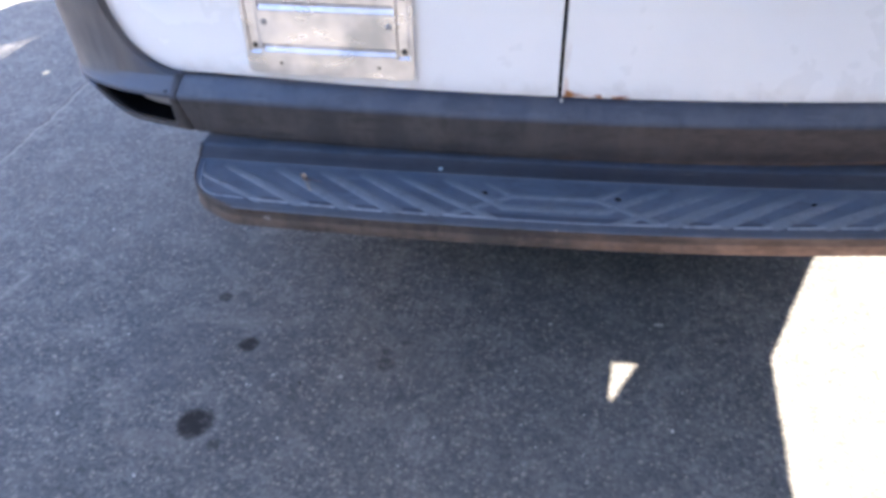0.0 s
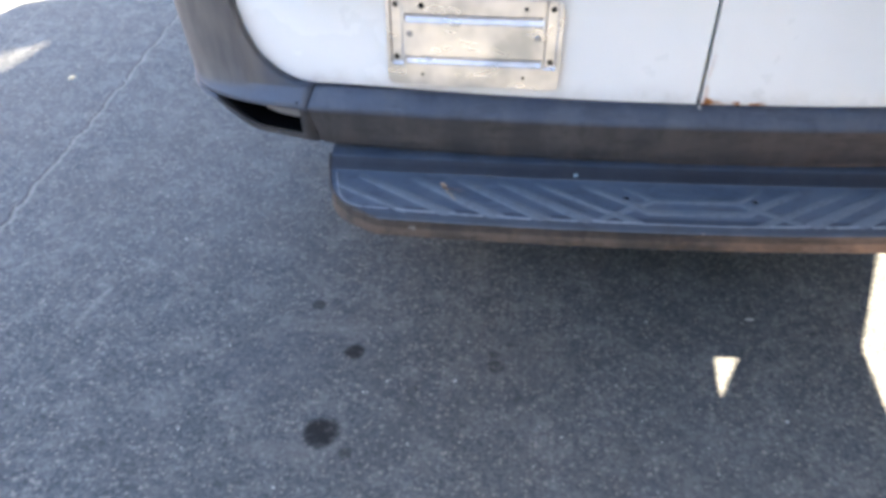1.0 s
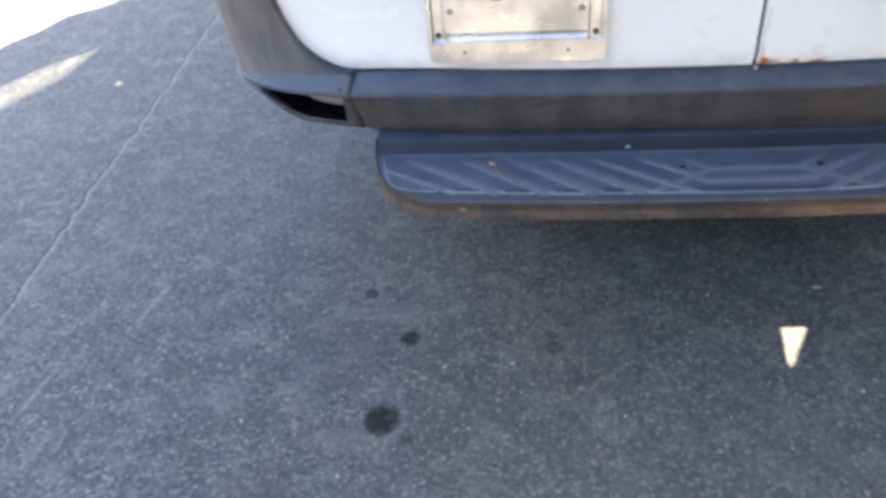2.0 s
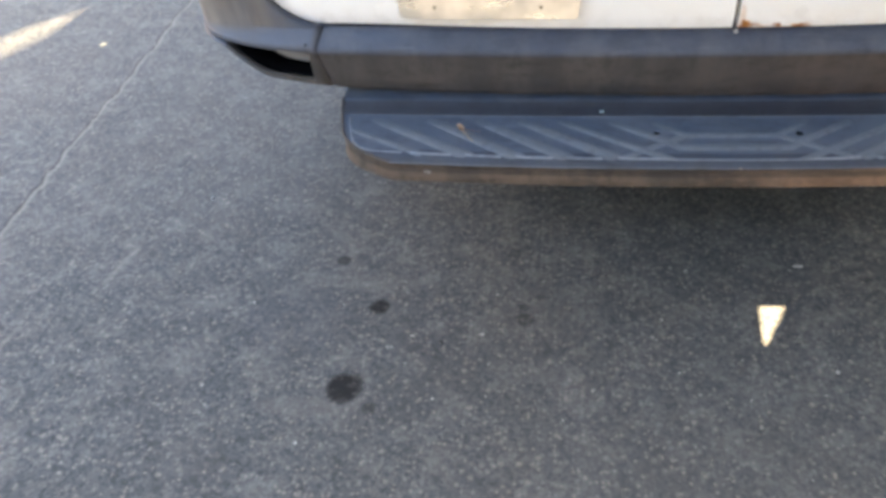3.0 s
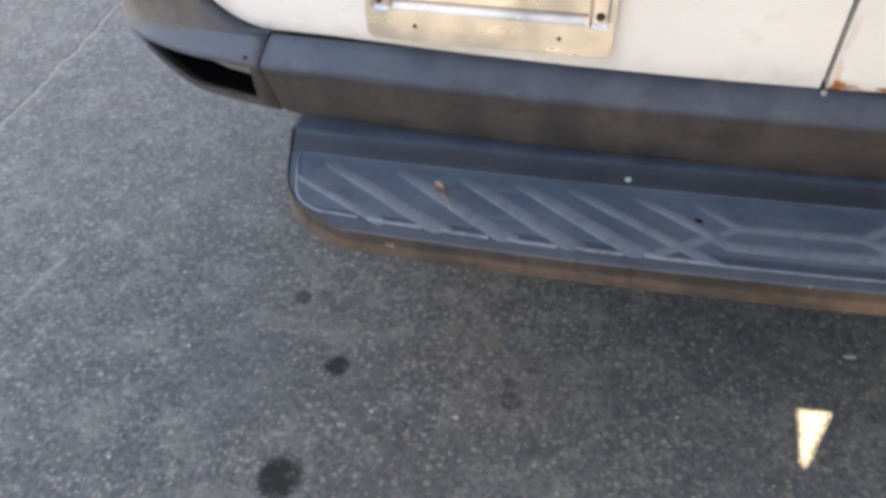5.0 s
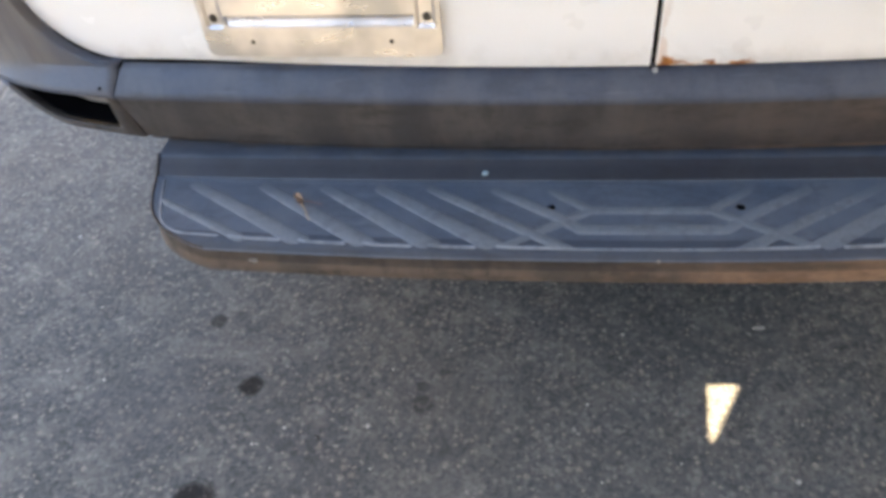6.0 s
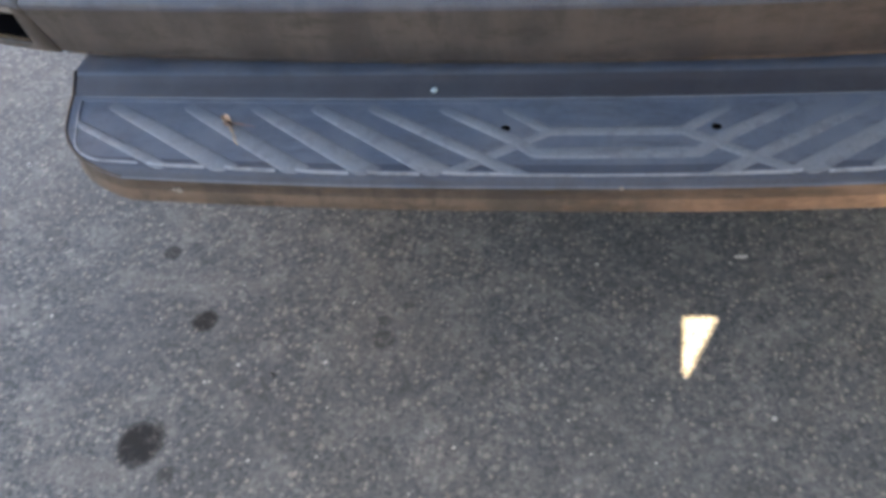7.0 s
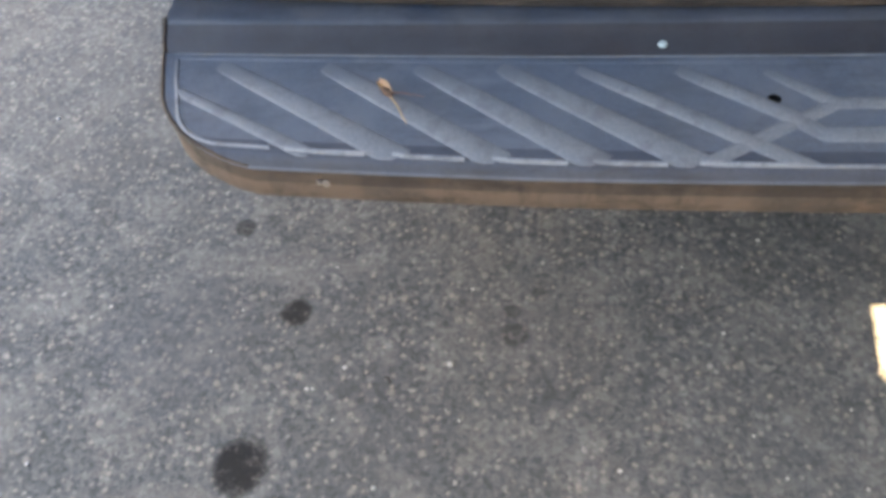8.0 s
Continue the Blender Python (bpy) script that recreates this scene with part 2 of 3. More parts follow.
def paint_material():
    m = material("white_paint", 0.3)
    g = Graph(m)
    x, y, z = g.xyz()
    film = g.noise(3.0, 5, 0.6)
    c = g.mix(g.band(film, 0.4, 0.75, 0.0, 0.35), (0.84, 0.84, 0.83), (0.76, 0.75, 0.73))
    grime = g.math('MULTIPLY', g.band(z, 0.665, 0.618), g.band(g.noise(18, 4, 0.7), 0.42, 0.7))
    c = g.mix(g.math('MULTIPLY', grime, 0.35), c, (0.50, 0.46, 0.40))
    rag = g.math('MULTIPLY', g.math('SUBTRACT', g.noise(44, 5, 0.7), 0.47), 0.050)
    low = g.math('ADD', g.math('ADD', g.math('SUBTRACT', z, 0.6222), rag), g.band(x, 0.015, 0.045, 0.0, 0.006))
    side = g.math('MULTIPLY', g.band(x, -0.001, 0.004), g.band(g.math('ADD', x, g.math('MULTIPLY', rag, 2.0)), 0.125, 0.085))
    rust = g.math('MULTIPLY', g.math('MULTIPLY', g.band(low, 0.0075, 0.001), side), g.band(g.noise(24, 2, 0.5), 0.30, 0.44))
    near = g.math('ADD', g.math('SUBTRACT', x, 0.004), g.math('MULTIPLY', rag, 0.7))
    up = g.math('MULTIPLY', g.math('MULTIPLY', g.band(near, 0.008, 0.002), g.band(x, 0.001, 0.003)), g.band(z, 0.76, 0.63))
    rust = g.math('MAXIMUM', rust, g.math('MULTIPLY', up, 0.35))
    c = g.mix(rust, c, g.mix(g.band(g.noise(90, 3, 0.6), 0.35, 0.65), (0.26, 0.085, 0.020), (0.60, 0.27, 0.070)))
    g.base(c)
    g.rough(g.math('ADD', g.band(film, 0.3, 0.7, 0.22, 0.36), g.math('MULTIPLY', rust, 0.5)))
    g.b.inputs["Coat Weight"].default_value = 0.3
    g.bump(g.noise(9, 2, 0.5), 0.015, 0.002)
    return m


def bracket_material():
    m = material("blotched_aluminium", 0.3, 1.0)
    g = Graph(m)
    blot = g.noise(12, 3, 0.5)
    smear = g.noise(30, 4, 0.6, stretch=(0.4, 1, 1))
    # Pale and grey blotches in the base colour stand for patchy reflections.
    c = g.mix(g.band(blot, 0.35, 0.7), (0.74, 0.73, 0.75), (0.38, 0.40, 0.44))
    c = g.mix(g.band(smear, 0.5, 0.75, 0.0, 0.4), c, (0.66, 0.66, 0.66))
    g.base(c)
    g.rough(g.band(smear, 0.3, 0.72, 0.26, 0.38))
    g.bump(g.noise(8, 1, 0.4), 0.35, 0.006)
    return m


def stucco_material(name="render_coat", pale=(0.62, 0.59, 0.54), stain=(0.54, 0.51, 0.46)):
    m = material(name, 0.9)
    g = Graph(m)
    c = g.mix(g.band(g.noise(1.3, 5, 0.6), 0.35, 0.7), pale, stain)
    g.base(c)
    g.bump(g.noise(140, 3, 0.6), 0.4, 0.004)
    return m


STUCCO = stucco_material()
TANWALL = stucco_material("tan_render", (0.32, 0.275, 0.225), (0.25, 0.215, 0.175))
DARKWALL = stucco_material("dark_render", (0.17, 0.17, 0.17), (0.13, 0.13, 0.13))
ASPHALT = asphalt_material()
PAINT = paint_material()
PLASTIC = plastic_material("bumper_plastic", (0.042, 0.055, 0.086), (0.100, 0.114, 0.142), 0.40, 0.55)
TREAD = plastic_material("step_plastic", (0.055, 0.081, 0.122), (0.100, 0.129, 0.171), 0.43, 0.6)
# Margin and lip: darker tread plastic, the sky glare they catch offset in colour.
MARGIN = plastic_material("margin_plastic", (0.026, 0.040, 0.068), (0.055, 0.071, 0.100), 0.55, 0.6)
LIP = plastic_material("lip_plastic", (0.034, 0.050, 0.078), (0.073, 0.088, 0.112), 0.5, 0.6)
# Gutter: less worn, darker plastic that also holds the shade under the bumper.
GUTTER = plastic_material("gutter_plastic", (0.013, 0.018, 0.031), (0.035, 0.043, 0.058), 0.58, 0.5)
EDGE = plastic_material("worn_edge", (0.100, 0.124, 0.154), (0.150, 0.170, 0.195), 0.5, 0.6)
RIB = rib_material()
LEDGE = rib_material("worn_ledge", 1.35)
DIRTY_BOUNCE = plastic_material("dirty_bounce_plastic", (0.040, 0.038, 0.040), (0.098, 0.087, 0.082), 0.65, 0.75, (0.095, 0.073, 0.064))
# Caked dirt; the last colour of each puts sunlit-ground bounce into the +x end.
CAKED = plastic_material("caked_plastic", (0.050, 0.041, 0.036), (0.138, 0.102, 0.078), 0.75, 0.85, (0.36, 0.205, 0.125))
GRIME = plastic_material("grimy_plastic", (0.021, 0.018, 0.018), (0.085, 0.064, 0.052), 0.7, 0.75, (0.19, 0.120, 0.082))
BRACKET = bracket_material()
# Near-black that puts the shade inside hollows, holes and underbody into the colour.
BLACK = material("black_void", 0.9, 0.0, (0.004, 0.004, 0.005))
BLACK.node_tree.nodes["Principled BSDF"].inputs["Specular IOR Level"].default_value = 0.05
RUBBER = material("rubber", 0.85, 0.0, (0.012, 0.012, 0.013))
STEEL = material("dull_steel", 0.35, 1.0, (0.45, 0.45, 0.46))
GREYBOLT = material("grey_bolt", 0.45, 0.8, (0.30, 0.31, 0.33))
DARKSTEEL = material("dark_screw", 0.5, 0.7, (0.05, 0.048, 0.045))
PALE = material("pale_speck", 0.6, 0.0, (0.36, 0.48, 0.52))
CHIP = material("white_chip", 0.7, 0.0, (0.42, 0.42, 0.42))
NICK = material("pale_nick", 0.7, 0.0, (0.17, 0.16, 0.15))
WHITE_BIT = material("white_bit", 0.7, 0.0, (0.36, 0.36, 0.35))
FADED = corner_material()
GREYPART = material("grey_plastic", 0.25, 0.0, (0.25, 0.25, 0.26))
SHEET = material("shade_sheet", 0.6, 0.0, (0.40, 0.41, 0.42))


# ---- building helpers ----
def mesh_of(name, bm, mat, smooth=True):
    me = bpy.data.meshes.new(name)
    bmesh.ops.recalc_face_normals(bm, faces=bm.faces)
    bm.to_mesh(me)
    bm.free()
    for mm in mat if isinstance(mat, (list, tuple)) else (mat,):
        me.materials.append(mm)
    if smooth:
        for p in me.polygons:
            p.use_smooth = True
        me.set_sharp_from_angle(angle=radians(38))
    return me


def part(name, bm, mat, parent, label="", smooth=True):
    ob = new(name, mesh_of(name, bm, mat, smooth))
    ob.parent = parent
    if label:
        tagged(ob, label)
    return ob


def thing(name, label, category, group="", kind=""):
    return tagged(new(name), label, category, group, kind)


def grid(bm, rows, keep=None, flip=False):
    """Quads between rows of points of equal length. Returns the rows of vertices."""
    vs = [[bm.verts.new(p) for p in r] for r in rows]
    for i in range(len(vs) - 1):
        for j in range(len(vs[i]) - 1):
            if keep is None or keep(i, j):
                f = (vs[i][j], vs[i][j + 1], vs[i + 1][j + 1], vs[i + 1][j])
                bm.faces.new(f[::-1] if flip else f)
    return vs


def tube(bm, path, radii, n=8, cap=True):
    """A round bar along a path."""
    rings = []
    for i, p in enumerate(path):
        p = Vector(p)
        a = Vector(path[max(i - 1, 0)])
        b = Vector(path[min(i + 1, len(path) - 1)])
        d = (b - a).normalized()
        q = d.to_track_quat('Z', 'Y')
        rings.append([bm.verts.new(p + q @ Vector((math.cos(2 * math.pi * k / n) * radii[i], math.sin(2 * math.pi * k / n) * radii[i], 0))) for k in range(n)])
    for r, s in zip(rings, rings[1:]):
        for k in range(n):
            bm.faces.new((r[k], r[(k + 1) % n], s[(k + 1) % n], s[k]))
    if cap:
        bm.faces.new(rings[0][::-1])
        bm.faces.new(rings[-1])
    return rings


def lathe(bm, profile, centre, axis='Z', n=24):
    """Turn (radius, height) pairs about an axis through centre."""
    rings = []
    for r, h in profile:
        ring = []
        for k in range(n):
            a = 2 * math.pi * k / n
            p = Vector((r * math.cos(a), r * math.sin(a), h))
            if axis == 'Y':
                p = Vector((p.x, -p.z, p.y))
            if axis == 'X':
                p = Vector((p.z, p.x, p.y))
            ring.append(bm.verts.new(Vector(centre) + p))
        rings.append(ring)
    for r, s in zip(rings, rings[1:]):
        for k in range(n):
            bm.faces.new((r[k], r[(k + 1) % n], s[(k + 1) % n], s[k]))
    bm.faces.new(rings[0][::-1])
    bm.faces.new(rings[-1])


def box(bm, lo, hi, bevel=0.0):
    made = bmesh.ops.create_cube(bm, size=1.0)["verts"]
    for v in made:
        v.co = Vector([(lo[i] + hi[i]) / 2 + v.co[i] * (hi[i] - lo[i]) for i in range(3)])
    if bevel:
        bmesh.ops.bevel(bm, geom=list({e for v in made for e in v.link_edges}), offset=bevel, segments=2, affect='EDGES')


def solid(ob, thick, offset=-1.0, bevel=0.0, split=38):
    s = ob.modifiers.new("thickness", 'SOLIDIFY')
    s.thickness, s.offset = thick, offset
    if split:
        e = ob.modifiers.new("hard_edges", 'EDGE_SPLIT')
        e.split_angle = radians(split)
    if bevel:
        b = ob.modifiers.new("edge", 'BEVEL')
        b.width, b.segments, b.limit_method = bevel, 2, 'ANGLE'
    return ob


# ---- ground ----
bm = bmesh.new()
edges = [-400, -60, -12, -4, -2, 0, 2, 4, 12, 60, 400]
grid(bm, [[(x, y, 0) for x in edges] for y in edges])
ground = tagged(new("ground", mesh_of("ground", bm, ASPHALT, False)), "weathered grey asphalt with oil drips and cracks", "asphalt", kind="structure")


# ---- unseen walls added round the bay to block sky and bounce sunlight ----
bm = bmesh.new()
box(bm, (-9.0, -5.0, 0.0), (3.8, -4.6, 4.1), 0.01)
sky_block_south = tagged(new("sky_block_south", mesh_of("sky_block_south", bm, STUCCO, False)), "unseen plain pale wall added to block the southern sky", "wall", kind="structure")

bm = bmesh.new()
box(bm, (3.8, -5.0, 0.0), (4.1, 9.0, 4.2), 0.01)
sky_block_east = tagged(new("sky_block_east", mesh_of("sky_block_east", bm, DARKWALL, False)), "unseen plain dark grey wall added to cut light from the east", "wall", kind="structure")

bm = bmesh.new()
box(bm, (-11.5, 1.2, 0.0), (-11.2, 24.0, 10.5), 0.01)
bounce_wall_west = tagged(new("bounce_wall_west", mesh_of("bounce_wall_west", bm, TANWALL, False)), "unseen plain tan wall added to bounce sunlight from the west", "wall", kind="structure")

# ---- van ----
def yaw_in(x):
    """The back of the van recedes a little more towards +x."""
    return 0.06 * min(max(x, 0.0), 0.6) ** 2


def rear_y(x):
    """Plan line of the bumper's foremost ridge across the back."""
    return -0.026 + 0.055 * x * x + yaw_in(x)


def plan(n_mid=24, n_corner=14, inset=0.0, x_from=-0.75, side_to=0.75):
    """Plan path of the left half from x_from round the corner and forwards along the side: points and outward normals."""
    pts = []
    if x_from > -0.75:
        for i in range(n_mid):
            x = x_from + (-0.75 - x_from) * i / n_mid
            pts.append(Vector((x, rear_y(x), 0)))
    a, b, c, d = (Vector(p) for p in ((-0.75, rear_y(-0.75), 0), (-0.905, 0.018, 0), (-0.992, 0.035, 0), (-0.997, 0.23, 0)))
    for i in range(n_corner + 1):
        t = i / n_corner
        pts.append(a * (1 - t) ** 3 + b * 3 * t * (1 - t) ** 2 + c * 3 * t * t * (1 - t) + d * t ** 3)
    k = 6
    for i in range(1, k + 1):
        pts.append(Vector((-0.997 - 0.004 * i / k, 0.23 + (side_to - 0.23) * i / k, 0)))
    out = []
    for i, p in enumerate(pts):
        t = (pts[min(i + 1, len(pts) - 1)] - pts[max(i - 1, 0)]).normalized()
        nrm = Vector((t.y, -t.x, 0))
        if nrm.dot(p - Vector((0, 1.5, 0))) < 0:
            nrm = -nrm
        out.append((p + nrm * -inset, nrm))
    return out


DOOR_Z, DOOR_X, DOOR_R = 0.619, 0.834, 0.134


def door_bottom(x):
    """Lower outline of the rear door: level, then rounded up to its outer edge."""
    x = abs(x)
    if x <= DOOR_X - DOOR_R:
        return DOOR_Z
    u = min(1.0, (x - (DOOR_X - DOOR_R)) / DOOR_R)
    return DOOR_Z + DOOR_R * 1.12 * (1 - math.sqrt(max(0.0, 1 - u * u)))


def door_y(x):
    return -0.009 + 0.05 * x * x + yaw_in(x)


van = thing("van", "white panel van with worn black plastic rear bumper and step", "van")


def rear_door(sign):
    bm = bmesh.new()
    gap = 0.0068 if sign < 0 else 0.0002
    xs = [gap + (DOOR_X - DOOR_R - gap) * i / 10 for i in range(11)]
    xs += [DOOR_X - DOOR_R + DOOR_R * math.sin(math.pi / 2 * i / 14) for i in range(1, 15)]
    rows = []
    for k in range(15):
        row = []
        for x in xs:
            zb = door_bottom(x) - 0.0008
            f = k / 14
            z = zb + (2.25 - zb) * (f ** 2.2)
            tuck = 0.0035 * max(0.0, 1 - (z - zb) / 0.009)
            taper = 0.05 * max(0.0, (z - 1.1) / 1.2) ** 1.6
            row.append((sign * x, door_y(x) + tuck + taper, z))
        rows.append(row)
    grid(bm, rows)
    ob = part("rear_door", bm, PAINT, van, "white painted rear door, rust at its lower edge" if sign > 0 else "white painted rear door")
    solid(ob, 0.02, -1.0)
    return ob


door_left, door_right = rear_door(-1), rear_door(1)

# rubber seals along the outer edges of the doors
for sgn in (-1, 1):
    bm = bmesh.new()
    line = [DOOR_X - DOOR_R - 0.02 + (DOOR_R + 0.02) * math.sin(math.pi / 2 * i / 20) for i in range(21)]
    line = [(sgn * x, door_y(x) + 0.003, door_bottom(x) - 0.0030) for x in line]
    line += [(sgn * (DOOR_X + 0.001), door_y(DOOR_X) + 0.0055, door_bottom(DOOR_X) + 0.05 * k) for k in range(1, 6)]
    tube(bm, line, [0.0008 + 0.00045 * i for i in range(8)] + [0.0044] * (len(line) - 8), 8)
    part("door_seal", bm, RUBBER, van, "black rubber door seal")

# trim bar over the plate
bm = bmesh.new()
box(bm, (-0.735, -0.026, 0.8215), (-0.066, 0.004, 0.880), 0.006)
part("trim_bar", bm, PLASTIC, van, "black plastic trim bar")

# body shell behind the doors
bm = bmesh.new()
left = plan(inset=0.026, x_from=-0.75, side_to=5.2)
left = [(p, n) for p, n in left if p.x < -DOOR_X - 0.004]
first = left[0][0]
left.insert(0, (Vector((-DOOR_X - 0.005, first.y - 0.003, 0)), left[0][1]))


def flare(p):
    return 0.036 * min(1.0, max(0.0, (-p.x - 0.80) / 0.17))


zs = [0.792, 0.794, 0.802, 0.9, 1.2, 1.6, 1.95, 2.15, 2.28, 2.34]
ins = [0.008, 0.003, 0.0, 0.0, 0.004, 0.025, 0.055, 0.09, 0.17, 0.30]
for sgn in (-1, 1):
    grid(bm, [[((p.x - n.x * (i - flare(p))) * (1 if sgn < 0 else -1), p.y - n.y * (i - flare(p)) + yaw_in(sgn), z) for p, n in left] for z, i in zip(zs, ins)])
body = part("body", bm, PAINT, van, "white painted van body")
solid(body, 0.02, -1.0)
bm = bmesh.new()
grid(bm, [[(x, y, 2.335 + 0.05 * (1 - (x / 0.75) ** 2)) for x in (-0.74, -0.4, 0, 0.4, 0.74)] for y in (0.03, 1.5, 3.2, 5.0)])
solid(part("roof", bm, PAINT, van), 0.02)
bm = bmesh.new()
box(bm, (-0.98, 5.0, 0.45), (0.98, 5.6, 1.35), 0.08)
part("bonnet", bm, PAINT, van)
bm = bmesh.new()
grid(bm, [[(x, 5.25 - 0.55 * k, 1.3 + 1.02 * k) for x in (-0.86, 0, 0.86)] for k in (0, 0.5, 1)])
solid(part("windscreen", bm, material("dark_glass", 0.08, 0.0, (0.02, 0.025, 0.03)), van), 0.01)
for sgn in (-1, 1):
    bm = bmesh.new()
    box(bm, (min(sgn * 0.93, sgn * 0.985), 1.45, 0.42), (max(sgn * 0.93, sgn * 0.985), 5.1, 0.80), 0.02)
    part("sill", bm, PAINT, van)
bm = bmesh.new()
box(bm, (-0.68, 0.06, 0.56), (0.68, 5.0, 0.61), 0.01)
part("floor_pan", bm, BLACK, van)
# Unseen block added to stop light from passing under the van.
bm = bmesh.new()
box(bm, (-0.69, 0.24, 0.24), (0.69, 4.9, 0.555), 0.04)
part("underbody_block", bm, BLACK, van)


def wheel(x, y):
    hub = new("wheel")
    hub.parent = van
    hub.location = (x, y, 0.34)
    bm = bmesh.new()
    prof = [(0.20, -0.10), (0.30, -0.105), (0.335, -0.085), (0.34, -0.04), (0.34, 0.04), (0.335, 0.085), (0.30, 0.105), (0.20, 0.10)]
    lathe(bm, prof, (0, 0, 0), 'X', 32)
    part("tyre", bm, RUBBER, hub)
    bm = bmesh.new()
    lathe(bm, [(0.05, -0.112), (0.19, -0.108), (0.2, -0.1), (0.2, 0.1), (0.19, 0.108), (0.05, 0.112)], (0, 0, 0), 'X', 24)
    part("rim", bm, STEEL, hub)


for wx in (-0.80, 0.80):
    for wy in (1.15, 4.5):
        wheel(wx, wy)

# ---- bumper ----
PROFILE = [(-0.034, 0.6160), (-0.026, 0.6150), (-0.0222, 0.6125), (-0.013, 0.602), (-0.004, 0.589), (-0.0005, 0.5845), (0.0, 0.581), (-0.0008, 0.577),
           (-0.004, 0.556), (-0.008, 0.53), (-0.0125, 0.507), (-0.0145, 0.5035), (-0.030, 0.502)]
JOINT = 0.706


def joint(z):
    """The seam of the bumper end kinks outwards at the ridge."""
    return 0.6985 + 0.0165 * max(0.0, 1 - abs(z - 0.583) / (0.045 if z > 0.583 else 0.066))


def bumper_centre():
    bm = bmesh.new()
    rows = []
    for o, z in PROFILE:
        j = joint(z) - 0.0012
        xs = [-j + 2 * j * i / 60 for i in range(61)]
        low = 0.007 * max(0.0, 1 - (z - 0.50) / 0.05)
        rows.append([(x, rear_y(x) - o, z + low * abs(x / 0.7) ** 4) for x in xs])
    vs = grid(bm, rows)
    # Bluish above, brown below: sky tint and bounce put into the colours, with dust.
    ob = part("bumper_centre", bm, [PLASTIC, DIRTY_BOUNCE], van, "black plastic bumper, below its ridge brown with dust and painted bounce light")
    for p in ob.data.polygons:
        if p.center.z < 0.578:
            p.material_index = 1
    return ob


bumper_centre()


def bumper_corner(sgn):
    """The end piece that wraps round the corner, with an empty lamp slot under its ridge."""
    path = [q for q in plan(n_mid=60, n_corner=22, x_from=-0.55, side_to=0.78) if q[0].x < -0.724]
    first = Vector((-JOINT - 0.0018, rear_y(-JOINT), 0))
    path.insert(0, (first, Vector((-0.077, -0.997, 0))))
    rows = []
    slot_lo, slot_hi = -0.955, -0.731
    for k in range(15):
        row = []
        for p, n in path:
            x = p.x
            side = max(0.0, p.y - 0.10)
            bend = min(1.0, max(0.0, (-x - 0.80) / 0.19))
            out = max(0.0, -x - 0.70)
            zb = 0.5068 + 0.125 * out + (1.05 * max(0.0, out - 0.118) ** 1.35 if out < 0.235 else 0.0685)
            ridge = 0.582 + 0.06 * min(out, 0.19) + 0.012 * bend ** 3
            zb = min(zb, ridge - 0.020)
            wide = max(0.0, min(1.0, (x - slot_lo) / 0.055))
            s1 = ridge - 0.0060
            s0 = zb + 0.0112 + (s1 - 0.001 - zb - 0.0112) * (1 - wide) ** 2.6
            if p.y > 0.12:
                s0, s1 = ridge - 0.0085, ridge - 0.0075
            top = 0.788 if -x >= DOOR_X - 0.0005 else min(0.788, door_bottom(x) - 0.004)
            top = max(top, 0.6185, min(0.788, ridge + 0.0315))
            low = min(top, max(0.6185, ridge + 0.031 - 0.010 * bend))
            lv = [(-0.034, zb - 0.002), (-0.0125, zb), (-0.0105, zb + 0.004), (-0.008, s0), (-0.002, s1), (-0.0008, ridge - 0.004), (0.0, ridge),
                  (-0.0005, ridge + 0.0035), (-0.004, ridge + 0.25 * (low - ridge)), (-0.013, ridge + 0.6 * (low - ridge)), (-0.0215, low - 0.003),
                  (-0.0200, low + (top - low) * 0.35), (-0.0190, low + (top - low) * 0.75), (-0.0185, top), (-0.050, top + 0.0015)]
            o, z = lv[k]
            if 2 < k < 9:
                o -= 0.013 * bend
            elif 8 < k < 11:
                o += (-0.002 if k == 9 else 0.008) * bend
            elif k > 10:
                o += (0.012 if k == 11 else 0.018 if k == 12 else 0.0225) * bend
            q = p + n * o
            qx = q.x if p is not path[0][0] else -joint(z) - 0.0012
            row.append((qx * (1 if sgn < 0 else -1), q.y + yaw_in(sgn), z))
        rows.append(row)
    bm = bmesh.new()

    def keep(i, j):
        x = (path[j][0].x + path[j + 1][0].x) / 2
        return not (i == 3 and slot_lo < x < slot_hi and path[j][0].y < 0.12)

    grid(bm, rows, keep)
    ob = part("bumper_corner", bm, [PLASTIC, DIRTY_BOUNCE, FADED], van, "faded black bumper end with an empty lamp slot")
    # Below the ridge the browner copy again, bounce and dust in its colour.
    for p in ob.data.polygons:
        mid = sum((ob.data.vertices[v].co.z for v in p.vertices), 0.0) / len(p.vertices)
        p.material_index = 2 if mid > 0.578 else 1
    solid(ob, 0.004, -1.0, 0.0, None)
    # grey floor of the slot
    bm = bmesh.new()
    cols = [c for c in range(len(path)) if slot_lo - 0.01 < path[c][0].x < slot_hi + 0.012]
    strip = []
    for inward, up in ((0.004, -0.0030), (0.007, -0.0032), (0.010, -0.0036)):
        strip.append([(rows[3][c][0] + (path[c][1].x * inward if sgn > 0 else -path[c][1].x * inward), rows[3][c][1] - path[c][1].y * inward, rows[3][c][2] + up) for c in cols])
    grid(bm, strip)
    solid(part("slot_floor", bm, DIRTY_BOUNCE, ob), 0.002)
    # inside of the hollow end, its shade put into a near-black colour
    bm = bmesh.new()
    back = []
